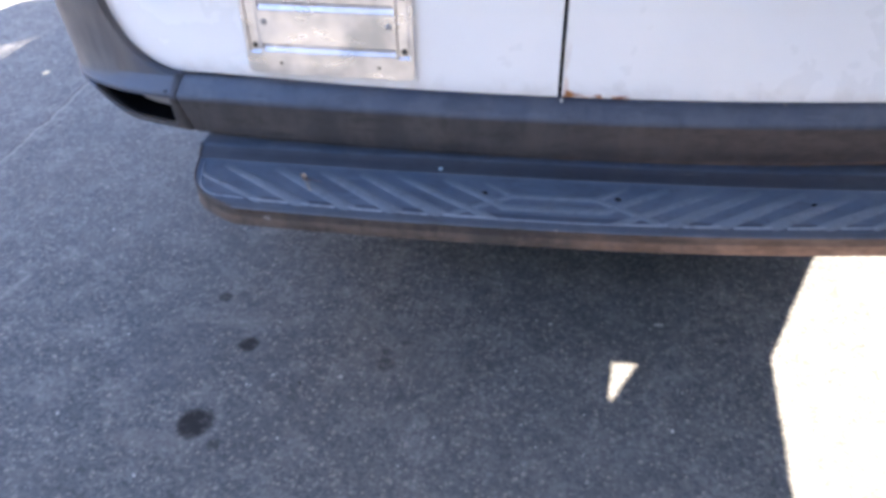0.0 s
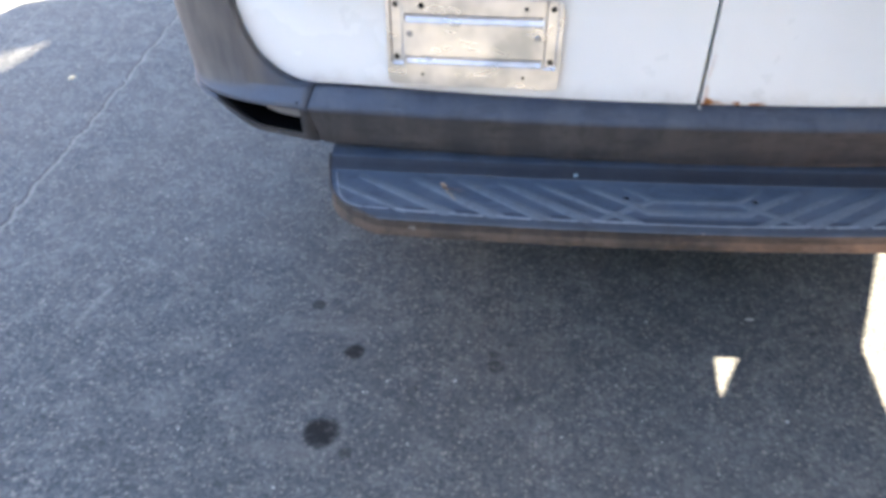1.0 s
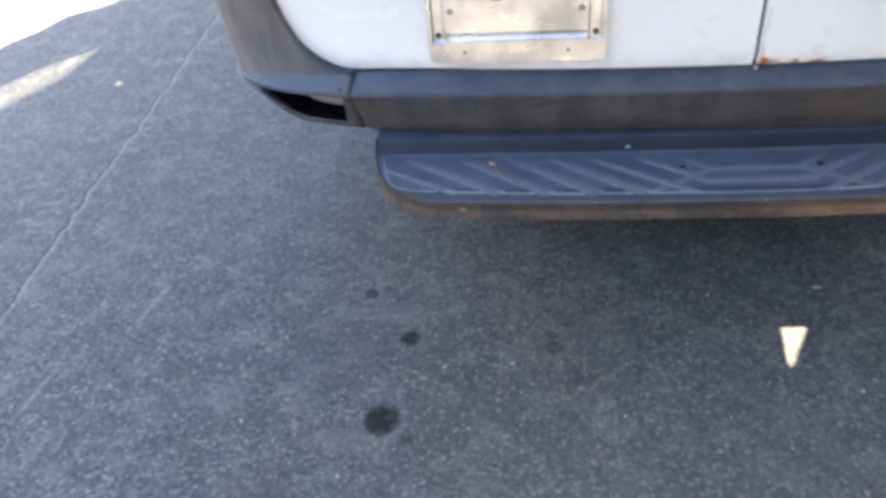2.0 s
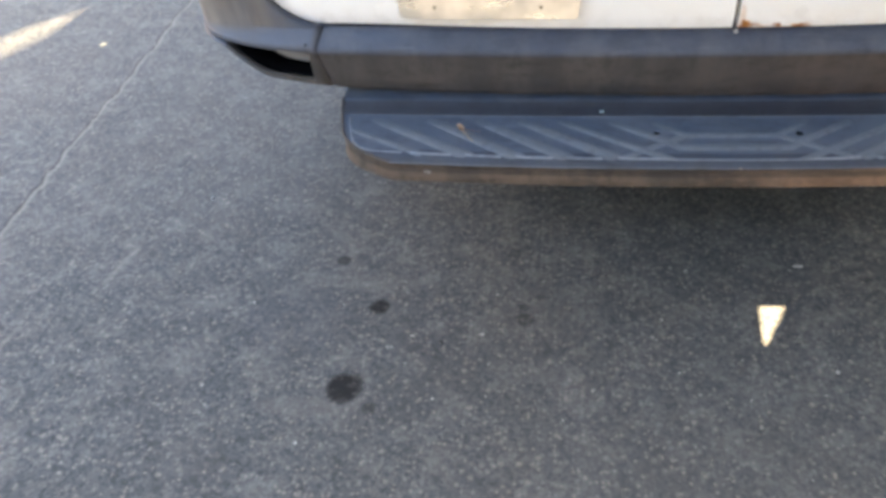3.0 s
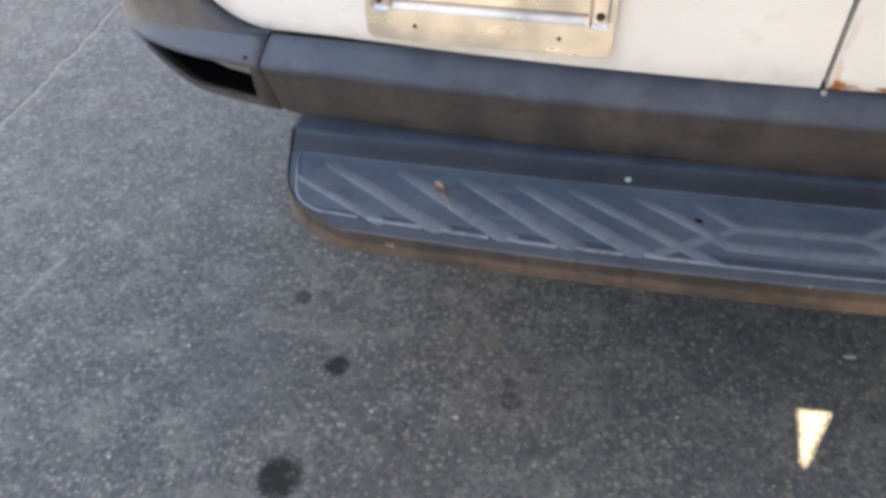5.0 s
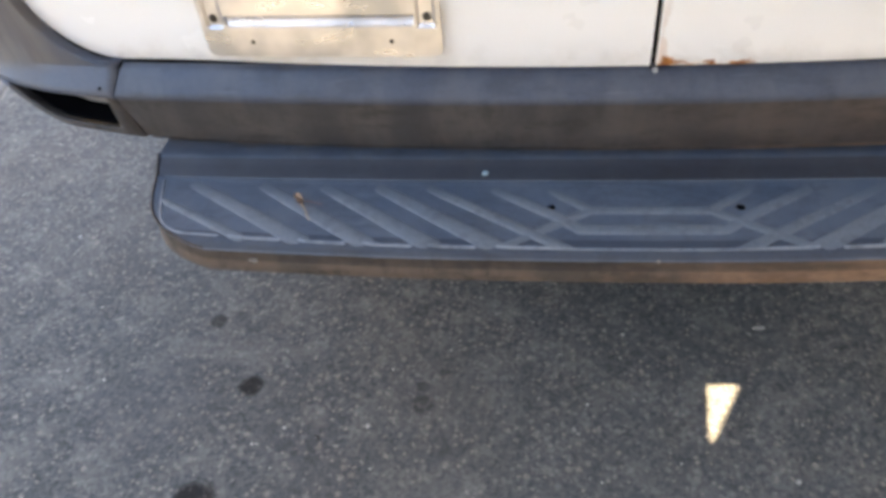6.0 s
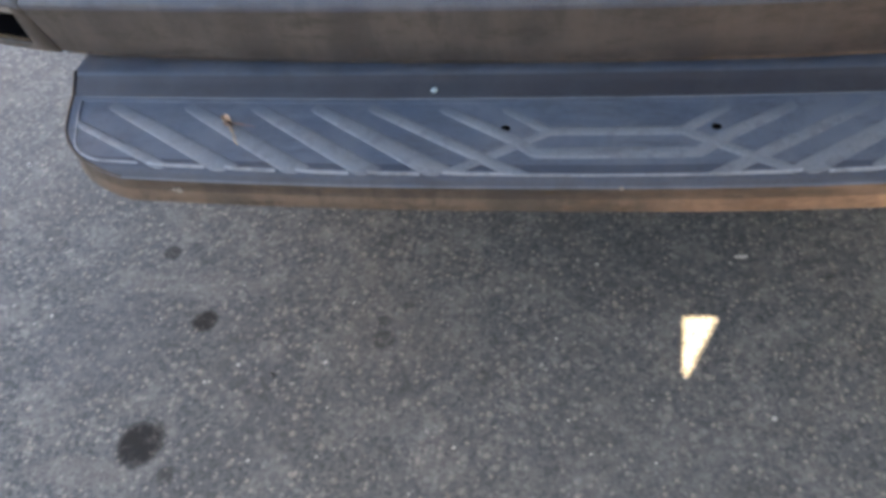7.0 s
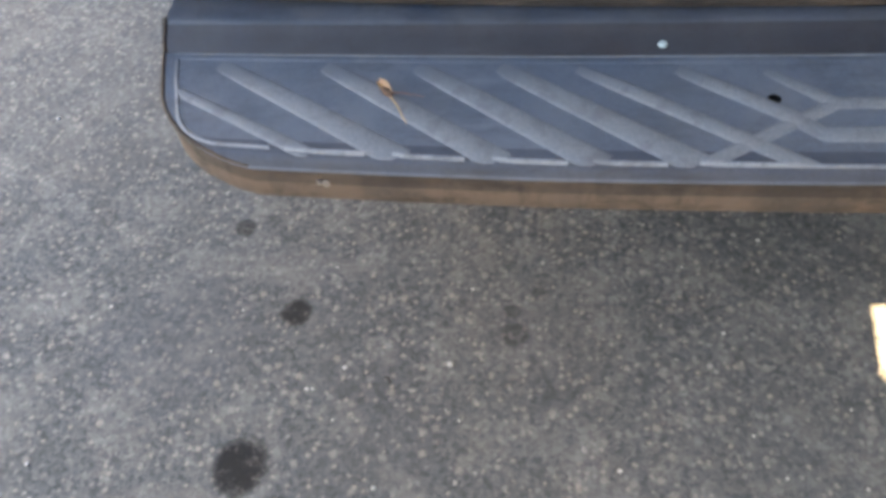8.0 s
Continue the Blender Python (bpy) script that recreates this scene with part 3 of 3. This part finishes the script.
    for o, low, up in ((-0.026, 1, 0.006), (-0.075, 1, 0.008), (-0.080, 0.5, 0.0), (-0.075, 0, 0.012), (-0.04, 0, 0.012)):
        back.append([((q[0].x + q[1].x * o) * (1 if sgn < 0 else -1), q[0].y + q[1].y * o + yaw_in(sgn),
                      low * rows[1][c][2] + (1 - low) * rows[6][c][2] + up) for c, q in enumerate(path)])
    grid(bm, back)
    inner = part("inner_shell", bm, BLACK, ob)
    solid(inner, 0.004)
    bm = bmesh.new()
    tongue = [(0.806, 0.571), (0.762, 0.566), (0.732, 0.556), (0.728, 0.544), (0.750, 0.546), (0.778, 0.553), (0.800, 0.562)]
    front = [bm.verts.new((sgn * a, 0.0365 + 0.15 * (0.58 - b) + yaw_in(sgn), b)) for a, b in tongue]
    rear = [bm.verts.new((sgn * a, 0.0405 + 0.15 * (0.58 - b) + yaw_in(sgn), b)) for a, b in tongue]
    bm.faces.new(front)
    bm.faces.new(rear[::-1])
    for a in range(len(tongue)):
        b = (a + 1) % len(tongue)
        bm.faces.new((front[a], rear[a], rear[b], front[b]))
    bmesh.ops.bevel(bm, geom=bm.edges[:], offset=0.0015, segments=2, affect='EDGES')
    part("clip", bm, GREYPART, ob, "broken grey plastic clip inside the slot")


bumper_corner(-1)
bumper_corner(1)
bm = bmesh.new()
lathe(bm, [(0.0006, 0.0010), (0.0018, 0.0007), (0.0021, -0.003)], (-0.733, 0.0040, 0.5925), 'Y', 10)
part("clip_hole", bm, BLACK, van, "small dark clip hole in the bumper end")
# Black backing behind the seams, its colour standing for the shade in there.
bm = bmesh.new()
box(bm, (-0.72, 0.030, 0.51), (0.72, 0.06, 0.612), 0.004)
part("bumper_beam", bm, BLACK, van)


# dusty brown lip along the bumper's lower edge
bm = bmesh.new()
lip = [-0.69 + 1.38 * i / 46 for i in range(47)]
tube(bm, [(x, rear_y(x) + 0.0150, 0.5022 + 0.007 * abs(x / 0.7) ** 4) for x in lip], [0.0020] * len(lip), 8)
part("bumper_lip", bm, GRIME, van, "thin brown dusty lip under the bumper")


# ---- step ----
def step_z(y):
    """Height of the step's top over its depth: back lip, shallow gutter, tread falling to the rear edge."""
    pts = [(0.03, 0.499), (-0.020, 0.4975), (-0.026, 0.4945), (-0.030, 0.4905), (-0.042, 0.4840), (-0.050, 0.4795), (-0.0525, 0.4778), (-0.0540, 0.4815), (-0.100, 0.4765), (-0.150, 0.4705),
           (-0.166, 0.4688), (-0.173, 0.4672), (-0.1775, 0.4622), (-0.179, 0.4580)]
    for (a, za), (b, zb) in zip(pts, pts[1:]):
        if y >= b:
            return za + (zb - za) * (a - y) / (a - b) if y <= a else za
    return pts[-1][1]


def step_half(y):
    """Half the step's width at a depth: ends lean in, with a rounded rear corner."""
    base = 0.6725 + 0.205 * min(0.0, y + 0.040)
    u = max(0.0, (-y - 0.100) / 0.079)
    return base - 0.080 * (1 - math.sqrt(max(0.0, 1 - u * u)))


def step_bow(x):
    return 0.045 * x * x + 0.016 * max(0.0, x + 0.3) + yaw_in(x)


HOLES = [(-0.445, -0.104), (-0.120, -0.103), (0.108, -0.099), (0.433, -0.102)]


def step_at(x, y):
    return Vector((x, y + step_bow(x) * (0.3 + 0.7 * min(1.0, max(0.0, -y / 0.18))), step_z(y)))


step = new("step")
step.parent = van
tagged(step, "grey plastic step with raised chevron ribs")
bm = bmesh.new()
hw = 0.0085
ys = [0.03, 0.0, -0.020, -0.023, -0.026, -0.030, -0.036, -0.042, -0.046, -0.050, -0.0525, -0.0540, -0.057, -0.075, -0.0925, -0.1145, -0.127, -0.138, -0.150, -0.158, -0.166, -0.170, -0.173, -0.1755, -0.1775, -0.179]
xs = sorted({round(-0.56 + 1.12 * i / 40, 4) for i in range(41)} | {round(hx + s * hw, 4) for hx, hy in HOLES for s in (-1, 1)})
xs = [x for x in xs if not any(abs(x - hx) < hw - 1e-4 for hx, hy in HOLES)]
ends = [0.25, 0.5, 0.7, 0.85, 0.95, 1.0]


def columns(y):
    h = step_half(y)
    out = [-0.56 - (h - 0.56) * e for e in ends[::-1]] + xs + [0.56 + (h - 0.56) * e for e in ends]
    return out


rows = [[step_at(x, y) for x in columns(y)] for y in ys]
ncol = len(rows[0])
hole_cells = set()
cols = columns(-0.1)
row_i = ys.index(-0.0925)
for hx, hy in HOLES:
    j = min(range(ncol), key=lambda q: abs(cols[q] - (hx - hw)))
    hole_cells.add((row_i, j))
vs = grid(bm, rows, lambda i, j: (i, j) not in hole_cells)
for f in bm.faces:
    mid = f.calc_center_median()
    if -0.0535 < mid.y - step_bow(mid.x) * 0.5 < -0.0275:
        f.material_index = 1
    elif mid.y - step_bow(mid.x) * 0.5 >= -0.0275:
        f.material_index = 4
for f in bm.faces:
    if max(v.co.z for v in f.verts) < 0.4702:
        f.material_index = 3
for i, j in hole_cells:
    corner = [vs[i][j], vs[i][j + 1], vs[i + 1][j + 1], vs[i + 1][j]]
    mid = sum((v.co for v in corner), Vector()) / 4
    rim, deep = [], []
    for k in range(16):
        a = 2 * math.pi * (k + 0.5) / 16 + math.pi * 0.75 + math.pi / 2
        d = Vector((math.cos(a), math.sin(a), 0))
        rim.append(bm.verts.new(mid + d * 0.0055))
        deep.append(bm.verts.new(mid + d * 0.0050 - Vector((0, 0, 0.03))))
    for k in range(16):
        bm.faces.new((rim[k], rim[(k + 1) % 16], deep[(k + 1) % 16], deep[k])).material_index = 2
    bm.faces.new(deep).material_index = 2
    for v, w in zip(corner, corner[1:] + corner[:1]):
        near = sorted(range(16), key=lambda q: (rim[q].co - (v.co + w.co) / 2).length)[:4]
        seq = sorted(near, key=lambda q: (rim[q].co - v.co).length)
        bm.faces.new([v, w] + [rim[q] for q in seq[::-1]])
    for v in corner:
        near = sorted(range(16), key=lambda q: (rim[q].co - v.co).length)[:2]
        bm.faces.new((v, rim[near[0]], rim[near[1]]))
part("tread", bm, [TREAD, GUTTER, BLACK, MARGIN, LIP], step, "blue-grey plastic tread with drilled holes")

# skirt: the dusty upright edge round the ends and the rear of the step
edge = [r[0] for r in rows] + rows[-1][1:-1] + [r[-1] for r in rows[::-1]]
bm = bmesh.new()
loops = []
for out, drop in ((0.0, 0.0), (0.0016, 0.0025), (0.0018, 0.006), (-0.0012, 0.0085), (-0.0016, 0.0125), (0.0012, 0.0185), (0.0035, 0.0335), (0.0025, 0.0365), (-0.004, 0.0378), (-0.02, 0.0372)):
    loop = []
    for i, p in enumerate(edge):
        t = (edge[min(i + 1, len(edge) - 1)] - edge[max(i - 1, 0)])
        n = Vector((t.y, -t.x, 0)).normalized()
        if n.dot(p - Vector((0, 0.1, 0))) < 0:
            n = -n
        q = p + n * (out - 0.003 * (1 - abs(n.y)) * drop / 0.035)
        low = min(p.z, 0.466)
        loop.append((q.x, q.y, p.z - (drop if drop < 0.02 else drop + (p.z - low) * 0.9)))
    loops.append(loop)
grid(bm, loops)
skirt = part("skirt", bm, [CAKED, GRIME, TREAD], step, "brown dirt-covered upright edge of the step, bounce light painted in towards +x")
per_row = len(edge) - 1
# Upper rows take darker grime, the shade of the recess included in its colour.
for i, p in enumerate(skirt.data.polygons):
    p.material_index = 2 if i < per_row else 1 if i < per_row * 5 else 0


for side in (0, -1):
    bm = bmesh.new()
    line = [r[side] for r in rows[2:]]
    out = -1 if side == 0 else 1
    tube(bm, [(p.x + out * 0.0006, p.y, p.z - 0.0004) for p in line], [0.0028 - 0.0014 * i / (len(line) - 1) for i in range(len(line))], 8)
    part("end_rim", bm, GRIME, step, "brown scuffed rim at the end of the step")


def rib(points, width=0.0165, end_width=None, lift=0.0015, soft_end=True, mat=None):
    """A raised rib that follows the tread through the given plan points, widening towards its far end."""
    global rib_count
    rib_count += 1
    lift = lift + 0.00006 * (rib_count % 7)
    end_width = end_width or width
    pts = []
    for a, b in zip(points, points[1:]):
        a, b = Vector(a), Vector(b)
        k = max(2, int((b - a).length / 0.008))
        pts += [a + (b - a) * i / k for i in range(k)]
    pts.append(Vector(points[-1]))
    bm = bmesh.new()
    rows = []
    for i, p in enumerate(pts):
        t = (pts[min(i + 1, len(pts) - 1)] - pts[max(i - 1, 0)]).normalized()
        n = Vector((-t.y, t.x))
        row = []
        f = i / (len(pts) - 1)
        w = width + (end_width - width) * f
        fade = min(1.0, (i + 0.6) / 6.0) if soft_end else 1.0
        edge = min(0.16, 0.0022 / w)
        for s, h in ((-0.5, -0.0012), (-0.5 + edge, lift * 0.55 * fade - 0.0003), (-0.5 + 2 * edge, lift * fade - 0.0003), (0.5 - 2 * edge, lift * fade - 0.0003), (0.5 - edge, lift * 0.55 * fade - 0.0003), (0.5, -0.0012)):
            q = p + n * (s * w)
            base = step_at(q.x, max(q.y, -0.1732))
            row.append((base.x, base.y, base.z + h))
        rows.append(row)
    grid(bm, rows)
    return part("rib", bm, mat or RIB, step)


rib_count = 0
for s in (-1, 1):
    def m(*pts):
        return [(x * -s, y) for x, y in pts]
    # four long ribs of the chevron, each wider at its foot
    for top, foot in ((-0.614, -0.441), (-0.513, -0.3565), (-0.427, -0.2745), (-0.352, -0.196)):
        rib(m((top - 0.001, -0.0664), (foot + 0.008, -0.1700), (foot + 0.0125, -0.1738)), 0.0200, 0.0280)
    rib(m((-0.284, -0.0676), (-0.104, -0.1715), (-0.094, -0.1775)), 0.0170, 0.0180)
    rib(m((-0.199, -0.0692), (-0.112, -0.1205), (-0.086, -0.1405), (0.0, -0.1405)), 0.0175, 0.0190)
    rib(m((-0.180, -0.170), (-0.072, -0.1085), (0.0, -0.1085)), 0.0155, 0.0155, soft_end=False)
    rib(m((-0.128, -0.0700), (-0.072, -0.1085)), 0.0140, 0.0155)
    # short rib inside the rounded end
    rib(m((-0.6445, -0.1040), (-0.520, -0.1660), (-0.508, -0.1735)), 0.0135, 0.0180, soft_end=False)
    arc = [(-0.6540, -0.0640), (-0.6500, -0.0850), (-0.6440, -0.1080)]
    arc += [(-0.588 - 0.0515 * math.cos(a), -0.120 - 0.0445 * math.sin(a)) for a in [math.pi / 2 * k / 9 for k in range(1, 10)]]
    rib(m(*arc, (-0.566, -0.1650), (-0.545, -0.1655)), 0.0058, 0.0048, 0.0017, False, LEDGE)
    rib(m((-0.654, -0.0590), (-0.3, -0.0600), (0.0, -0.0605)), 0.0100, 0.0100, 0.0006, False, TREAD)
    rib(m((-0.656, -0.0550), (-0.3, -0.0552), (0.0, -0.0552)), 0.0030, 0.0030, 0.0009, False, EDGE)
    # thin ledges that close the foot of each hollow
    for x0, x1, y0 in ((-0.515, -0.462, -0.1680), (-0.420, -0.377, -0.1695), (-0.336, -0.292, -0.1702), (-0.254, -0.213, -0.1705), (-0.170, -0.112, -0.1705)):
        rib(m((x0 - 0.016, y0 + 0.0016), (x0, y0), (x1 + 0.002, y0 - 0.0006)), 0.0056, 0.0050, 0.0030, False, LEDGE)
    rib(m((-0.112, -0.1715), (-0.090, -0.1722), (0.0, -0.1726)), 0.0062, 0.0062, 0.0019, False, LEDGE)

# pale nicks along the step's rear edge
for nx, nz, nr in ((-0.498, 0.440, 0.0036), (-0.504, 0.441, 0.0024), (0.005, 0.456, 0.0022)):
    bm = bmesh.new()
    lathe(bm, [(nr * 0.4, 0.0010), (nr, 0.0004), (nr * 1.05, -0.003)], (nx, -0.1806 + step_bow(nx), nz), 'Y', 8)
    part("nick", bm, NICK, step)

# bright paint speck
bm = bmesh.new()
lathe(bm, [(0.0012, 0.0012), (0.0036, 0.0008), (0.0042, -0.001)], (-0.207, -0.0415, 0.4852), 'Z', 12)
part("paint_speck", bm, PALE, step, "pale blue paint speck")

# ---- plate bracket ----
bracket = new("plate_bracket")
bracket.parent = van
tagged(bracket, "stained bare aluminium number plate bracket with painted reflections, no plate")
bx, bz = -0.4045, 0.7175
tilt = math.atan(2 * 0.05 * bx)


def on_door(u, v, out):
    x = bx + u
    return Vector((x, door_y(x) - 0.0015 - out, bz + v))


bm = bmesh.new()
W, H = 0.1515, 0.0785


def dent(u, v):
    """Relief of the pressed sheet: two long beads and two slotted side channels."""
    h = 0.003
    for v0 in (0.0455, -0.0285):
        if abs(u) < 0.118:
            d = v - v0
            if 0.0 <= d < 0.0045:
                h -= 0.0045 * (math.cos(math.pi * d / 0.0045) * 0.5 + 0.5)
            elif -0.0125 < d < 0.0:
                h -= 0.0045 * (math.cos(math.pi * d / 0.0125) * 0.5 + 0.5)
    side = abs(abs(u) - 0.1335)
    if side < 0.0115 and v > -0.042:
        h -= 0.0036 * min(1.0, (0.0115 - side) / 0.0035) * min(1.0, (v + 0.042) / 0.005)
    return h


us = [-W + 2 * W * i / 150 for i in range(151)]
vs_ = [-H + 2 * H * i / 110 for i in range(111)]
rows = []
for v in vs_:
    row = []
    for u in us:
        r = 0.012
        lim = W
        if abs(v) > H - r:
            lim = W - r + math.sqrt(max(0.0, r * r - (abs(v) - (H - r)) ** 2))
        uu = u * lim / W
        row.append(on_door(uu, v, dent(uu, v)))
    rows.append(row)
grid(bm, rows)
sheet = part("sheet", bm, BRACKET, bracket)
solid(sheet, 0.0015, -1.0)


def screw(u, v, r, mat, name):
    bm = bmesh.new()
    p = on_door(u, v, dent(u, v) - 0.0005)
    lathe(bm, [(r, -0.001), (r, 0.0006), (r * 0.8, 0.0016), (r * 0.35, 0.0017), (r * 0.3, 0.0009)], p, 'Y', 14)
    part(name, bm, mat, bracket)


for u in (-0.1345, 0.1345):
    screw(u, 0.064, 0.0052, DARKSTEEL, "screw")
    screw(u * 1.0, -0.0285, 0.0055, DARKSTEEL, "screw")
    screw(u * 0.82, 0.0145, 0.0058, GREYBOLT, "screw")
screw(-0.089, 0.064, 0.0055, BLACK, "bolt_hole")
screw(0.089, 0.064, 0.0038, DARKSTEEL, "bolt_hole")
screw(-0.089, -0.0585, 0.0030, DARKSTEEL, "bolt_hole")
screw(0.089, -0.0585, 0.0030, DARKSTEEL, "bolt_hole")

# chipped marks on the bumper below the door joint
for cx, cy, cz, r in ((0.0005, 0.0192, 0.6125, 0.0034), (0.372, 0.0205, 0.6135, 0.0026)):
    bm = bmesh.new()
    lathe(bm, [(r * 0.4, 0.0009), (r, 0.0004), (r * 1.05, -0.003)], (cx, rear_y(cx) + cy, cz), 'Y', 9)
    part("chip", bm, CHIP if cx < 0.1 else NICK, van)

# ---- unseen sheet added to cast the shade behind the van ----
CZ = 2.62
DX, DY = SUN_K * CZ, SUN_M * CZ


def canopy(poly, holes):
    """A flat added sheet given by the outline of its wanted shade on the ground, with gaps."""
    bm = bmesh.new()
    loops = []
    for loop in [poly] + holes:
        vv = [bm.verts.new((x + DX, y + DY, CZ)) for x, y in loop]
        loops += [bm.edges.new((vv[i], vv[(i + 1) % len(vv)])) for i in range(len(vv))]
    bmesh.ops.triangle_fill(bm, use_beauty=True, use_dissolve=False, edges=loops)
    return bm


shade = [(0.445, -1.15), (0.4655, -0.31), (0.502, 0.048), (0.692, 0.447), (0.95, 0.99), (0.95, 3.2), (-1.2, 3.2), (-2.25, 2.62), (-2.44, 2.52), (-2.60, 2.30), (-2.71, 2.22), (-2.76, 2.0), (-2.84, 1.86), (-2.80, 1.5), (-2.86, 1.3), (-2.84, 0.8), (-2.95, -1.15)]
# Gap cut to the outline of the small sunlit triangle on the ground.
gaps = [[(0.157, -0.008), (0.209, -0.006), (0.150, -0.118), (0.145, -0.121)]]
# parallel slits cut into the added sheet to let a soft streak of sun through
rnd = random.Random(5)
for k in range(17):
    off = -0.104 + 0.0125 * k
    core = 1 - abs(k - 8) / 9
    width, f0, f1 = 0.0016 + 0.0042 * core ** 0.7, 0.16 * (1 - core) * rnd.random(), 1.0 - 0.28 * (1 - core) ** 0.7 - 0.06 * rnd.random()
    near, far = [], []
    for i in range(13):
        f = f0 + (f1 - f0) * i / 12
        cx, cy = -2.71 + 0.47 * f, 0.82 + 1.09 * f
        half = width / 2 * min(1.0, 0.25 + 5 * i / 12, 0.25 + 4 * (12 - i) / 12) * rnd.uniform(0.7, 1.0)
        near.append((cx + (off - half) * 0.92, cy - (off - half) * 0.39))
        far.append((cx + (off + half) * 0.92, cy - (off + half) * 0.39))
    gaps.append(near + far[::-1])
roof = thing("canopy", "unseen flat sheet added to shade the parking bay", "canopy", kind="structure")
part("sheet", canopy(shade, gaps), SHEET, roof, smooth=False)
# Posts added to hold the sheet up.
for px, py in ((2.05, -2.2), (-1.15, -2.2), (2.55, 2.0)):
    bm = bmesh.new()
    tube(bm, [(px, py, 0), (px, py, CZ)], [0.035, 0.035], 12)
    part("post", bm, STEEL, roof)


# ---- small things ----
def dead_leaf():
    ob = thing("dead_leaf", "curled dry brown leaf with stem lying on the step", "leaf")
    base = step_at(-0.449, -0.098)
    ob.matrix_basis = Matrix.Translation(base + Vector((0.001, -0.004, 0.0022))) @ Matrix.Scale(0.74, 4)
    brown = material("dry_leaf", 0.7, 0.0, (0.40, 0.27, 0.17))
    bm = bmesh.new()
    rows = []
    for i in range(9):
        t = i / 8
        w = 0.0064 * math.sin(math.pi * min(1, t * 0.93 + 0.07)) ** 0.8 + 0.0004
        rows.append([(-0.011 + 0.019 * t + s * w * 0.75, 0.0145 - 0.026 * t + s * w * 0.55, 0.002 + 0.006 * abs(s) ** 1.5 + 0.002 * math.sin(5 * t)) for s in (-1, -0.5, 0, 0.5, 1)])
    grid(bm, rows)
    solid(part("blade", bm, brown, ob, "brown curled blade"), 0.0006)
    bm = bmesh.new()
    rows = []
    for i in range(7):
        t = i / 6
        w = 0.0050 * math.sin(math.pi * min(1, t * 0.9 + 0.08)) ** 0.7 + 0.0003
        rows.append([(-0.005 + 0.014 * t + s * w * 0.8, 0.002 - 0.014 * t + s * w * 0.5, 0.0045 + 0.004 * (1 - abs(s)) + 0.001 * math.sin(7 * t)) for s in (-1, -0.5, 0, 0.5, 1)])
    grid(bm, rows)
    solid(part("blade", bm, material("rotten_leaf", 0.75, 0.0, (0.060, 0.030, 0.020)), ob, "dark brown curled tip"), 0.0006)
    bm = bmesh.new()
    tube(bm, [(0.006, -0.010, 0.003), (0.015, -0.023, 0.0025), (0.024, -0.042, 0.002), (0.030, -0.052, 0.0008)], [0.0011, 0.0009, 0.0007, 0.0005], 6)
    part("stem", bm, material("dry_stem", 0.6, 0.0, (0.42, 0.27, 0.12)), ob, "thin straw-coloured stem")
    bm = bmesh.new()
    tube(bm, [(0.004, -0.004, 0.004), (0.020, -0.004, 0.003), (0.046, -0.008, 0.0008)], [0.0007, 0.0006, 0.0004], 6)
    part("stem", bm, material("red_stem", 0.6, 0.0, (0.20, 0.08, 0.04)), ob)


dead_leaf()


def pebble(x, y, r, mat, label, name="pebble", flat=0.6, seed=0, long=1.0, turn=0.0):
    rnd = random.Random(seed)
    bm = bmesh.new()
    bmesh.ops.create_icosphere(bm, subdivisions=2, radius=r)
    for v in bm.verts:
        v.co *= 1 + rnd.uniform(-0.16, 0.16)
        v.co.z *= flat
        v.co.x *= long
    lo = min(v.co.z for v in bm.verts)
    ob = new(name, mesh_of(name, bm, mat))
    ob.matrix_basis = pose(x, y, -lo * 0.9, 0, 0, turn)
    return tagged(ob, label, "pebble" if name == "pebble" else "litter", "grit on the asphalt")


for i, (x, y, r) in enumerate(((-0.424, -0.124, 0.0042), (-0.572, -0.135, 0.0034), (0.265, -0.187, 0.0042), (-0.508, -0.30, 0.003), (-0.20, -0.26, 0.003), (-0.05, -0.06, 0.003),
                               (-0.62, -0.17, 0.003), (-0.40, 0.0, 0.0028), (0.02, 0.10, 0.0035), (-0.95, -0.05, 0.003), (-1.2, 0.35, 0.004), (0.62, -0.10, 0.004), (-0.75, -0.42, 0.0035),
                               (-0.612, -0.169, 0.0022), (-0.576, -0.213, 0.0020), (-0.981, -0.296, 0.0029), (-0.773, -0.118, 0.0019), (-0.742, -0.048, 0.0017), (-0.611, 0.033, 0.0019),
                               (-0.406, -0.205, 0.0019), (-0.032, -0.206, 0.0022), (0.0, -0.258, 0.0023), (0.091, -0.266, 0.0022), (-0.095, 0.049, 0.0020), (0.094, -0.165, 0.0019),
                               (-1.294, -0.218, 0.0024), (-1.846, 0.153, 0.0029), (-1.333, -0.255, 0.0022), (-0.258, -0.335, 0.0022), (-0.188, 0.112, 0.0020))):
    pebble(x, y, r, WHITE_BIT, "small pale stone chip on the asphalt", seed=i)
pebble(0.267, 0.125, 0.0042, WHITE_BIT, "short white stick on the asphalt", "stick", 0.6, 40, 2.8, 6)
bm = bmesh.new()
tube(bm, [(-0.006, 0.003, 0.0012), (-0.001, 0.0025, 0.002), (0.003, -0.001, 0.002), (0.0045, -0.006, 0.0012)], [0.0010, 0.0015, 0.0015, 0.0009], 6)
scrap = tagged(new("scrap", mesh_of("scrap", bm, RUBBER)), "small bent black rubber scrap on the asphalt", "litter")
scrap.location = (-0.509, -0.150, 0)
pebble(-2.04, 1.375, 0.013, material("yellow_leaf", 0.7, 0.0, (0.50, 0.42, 0.26)), "small yellowed leaf on the asphalt", "fallen_leaf", 0.25, 42, 1.4, 100)
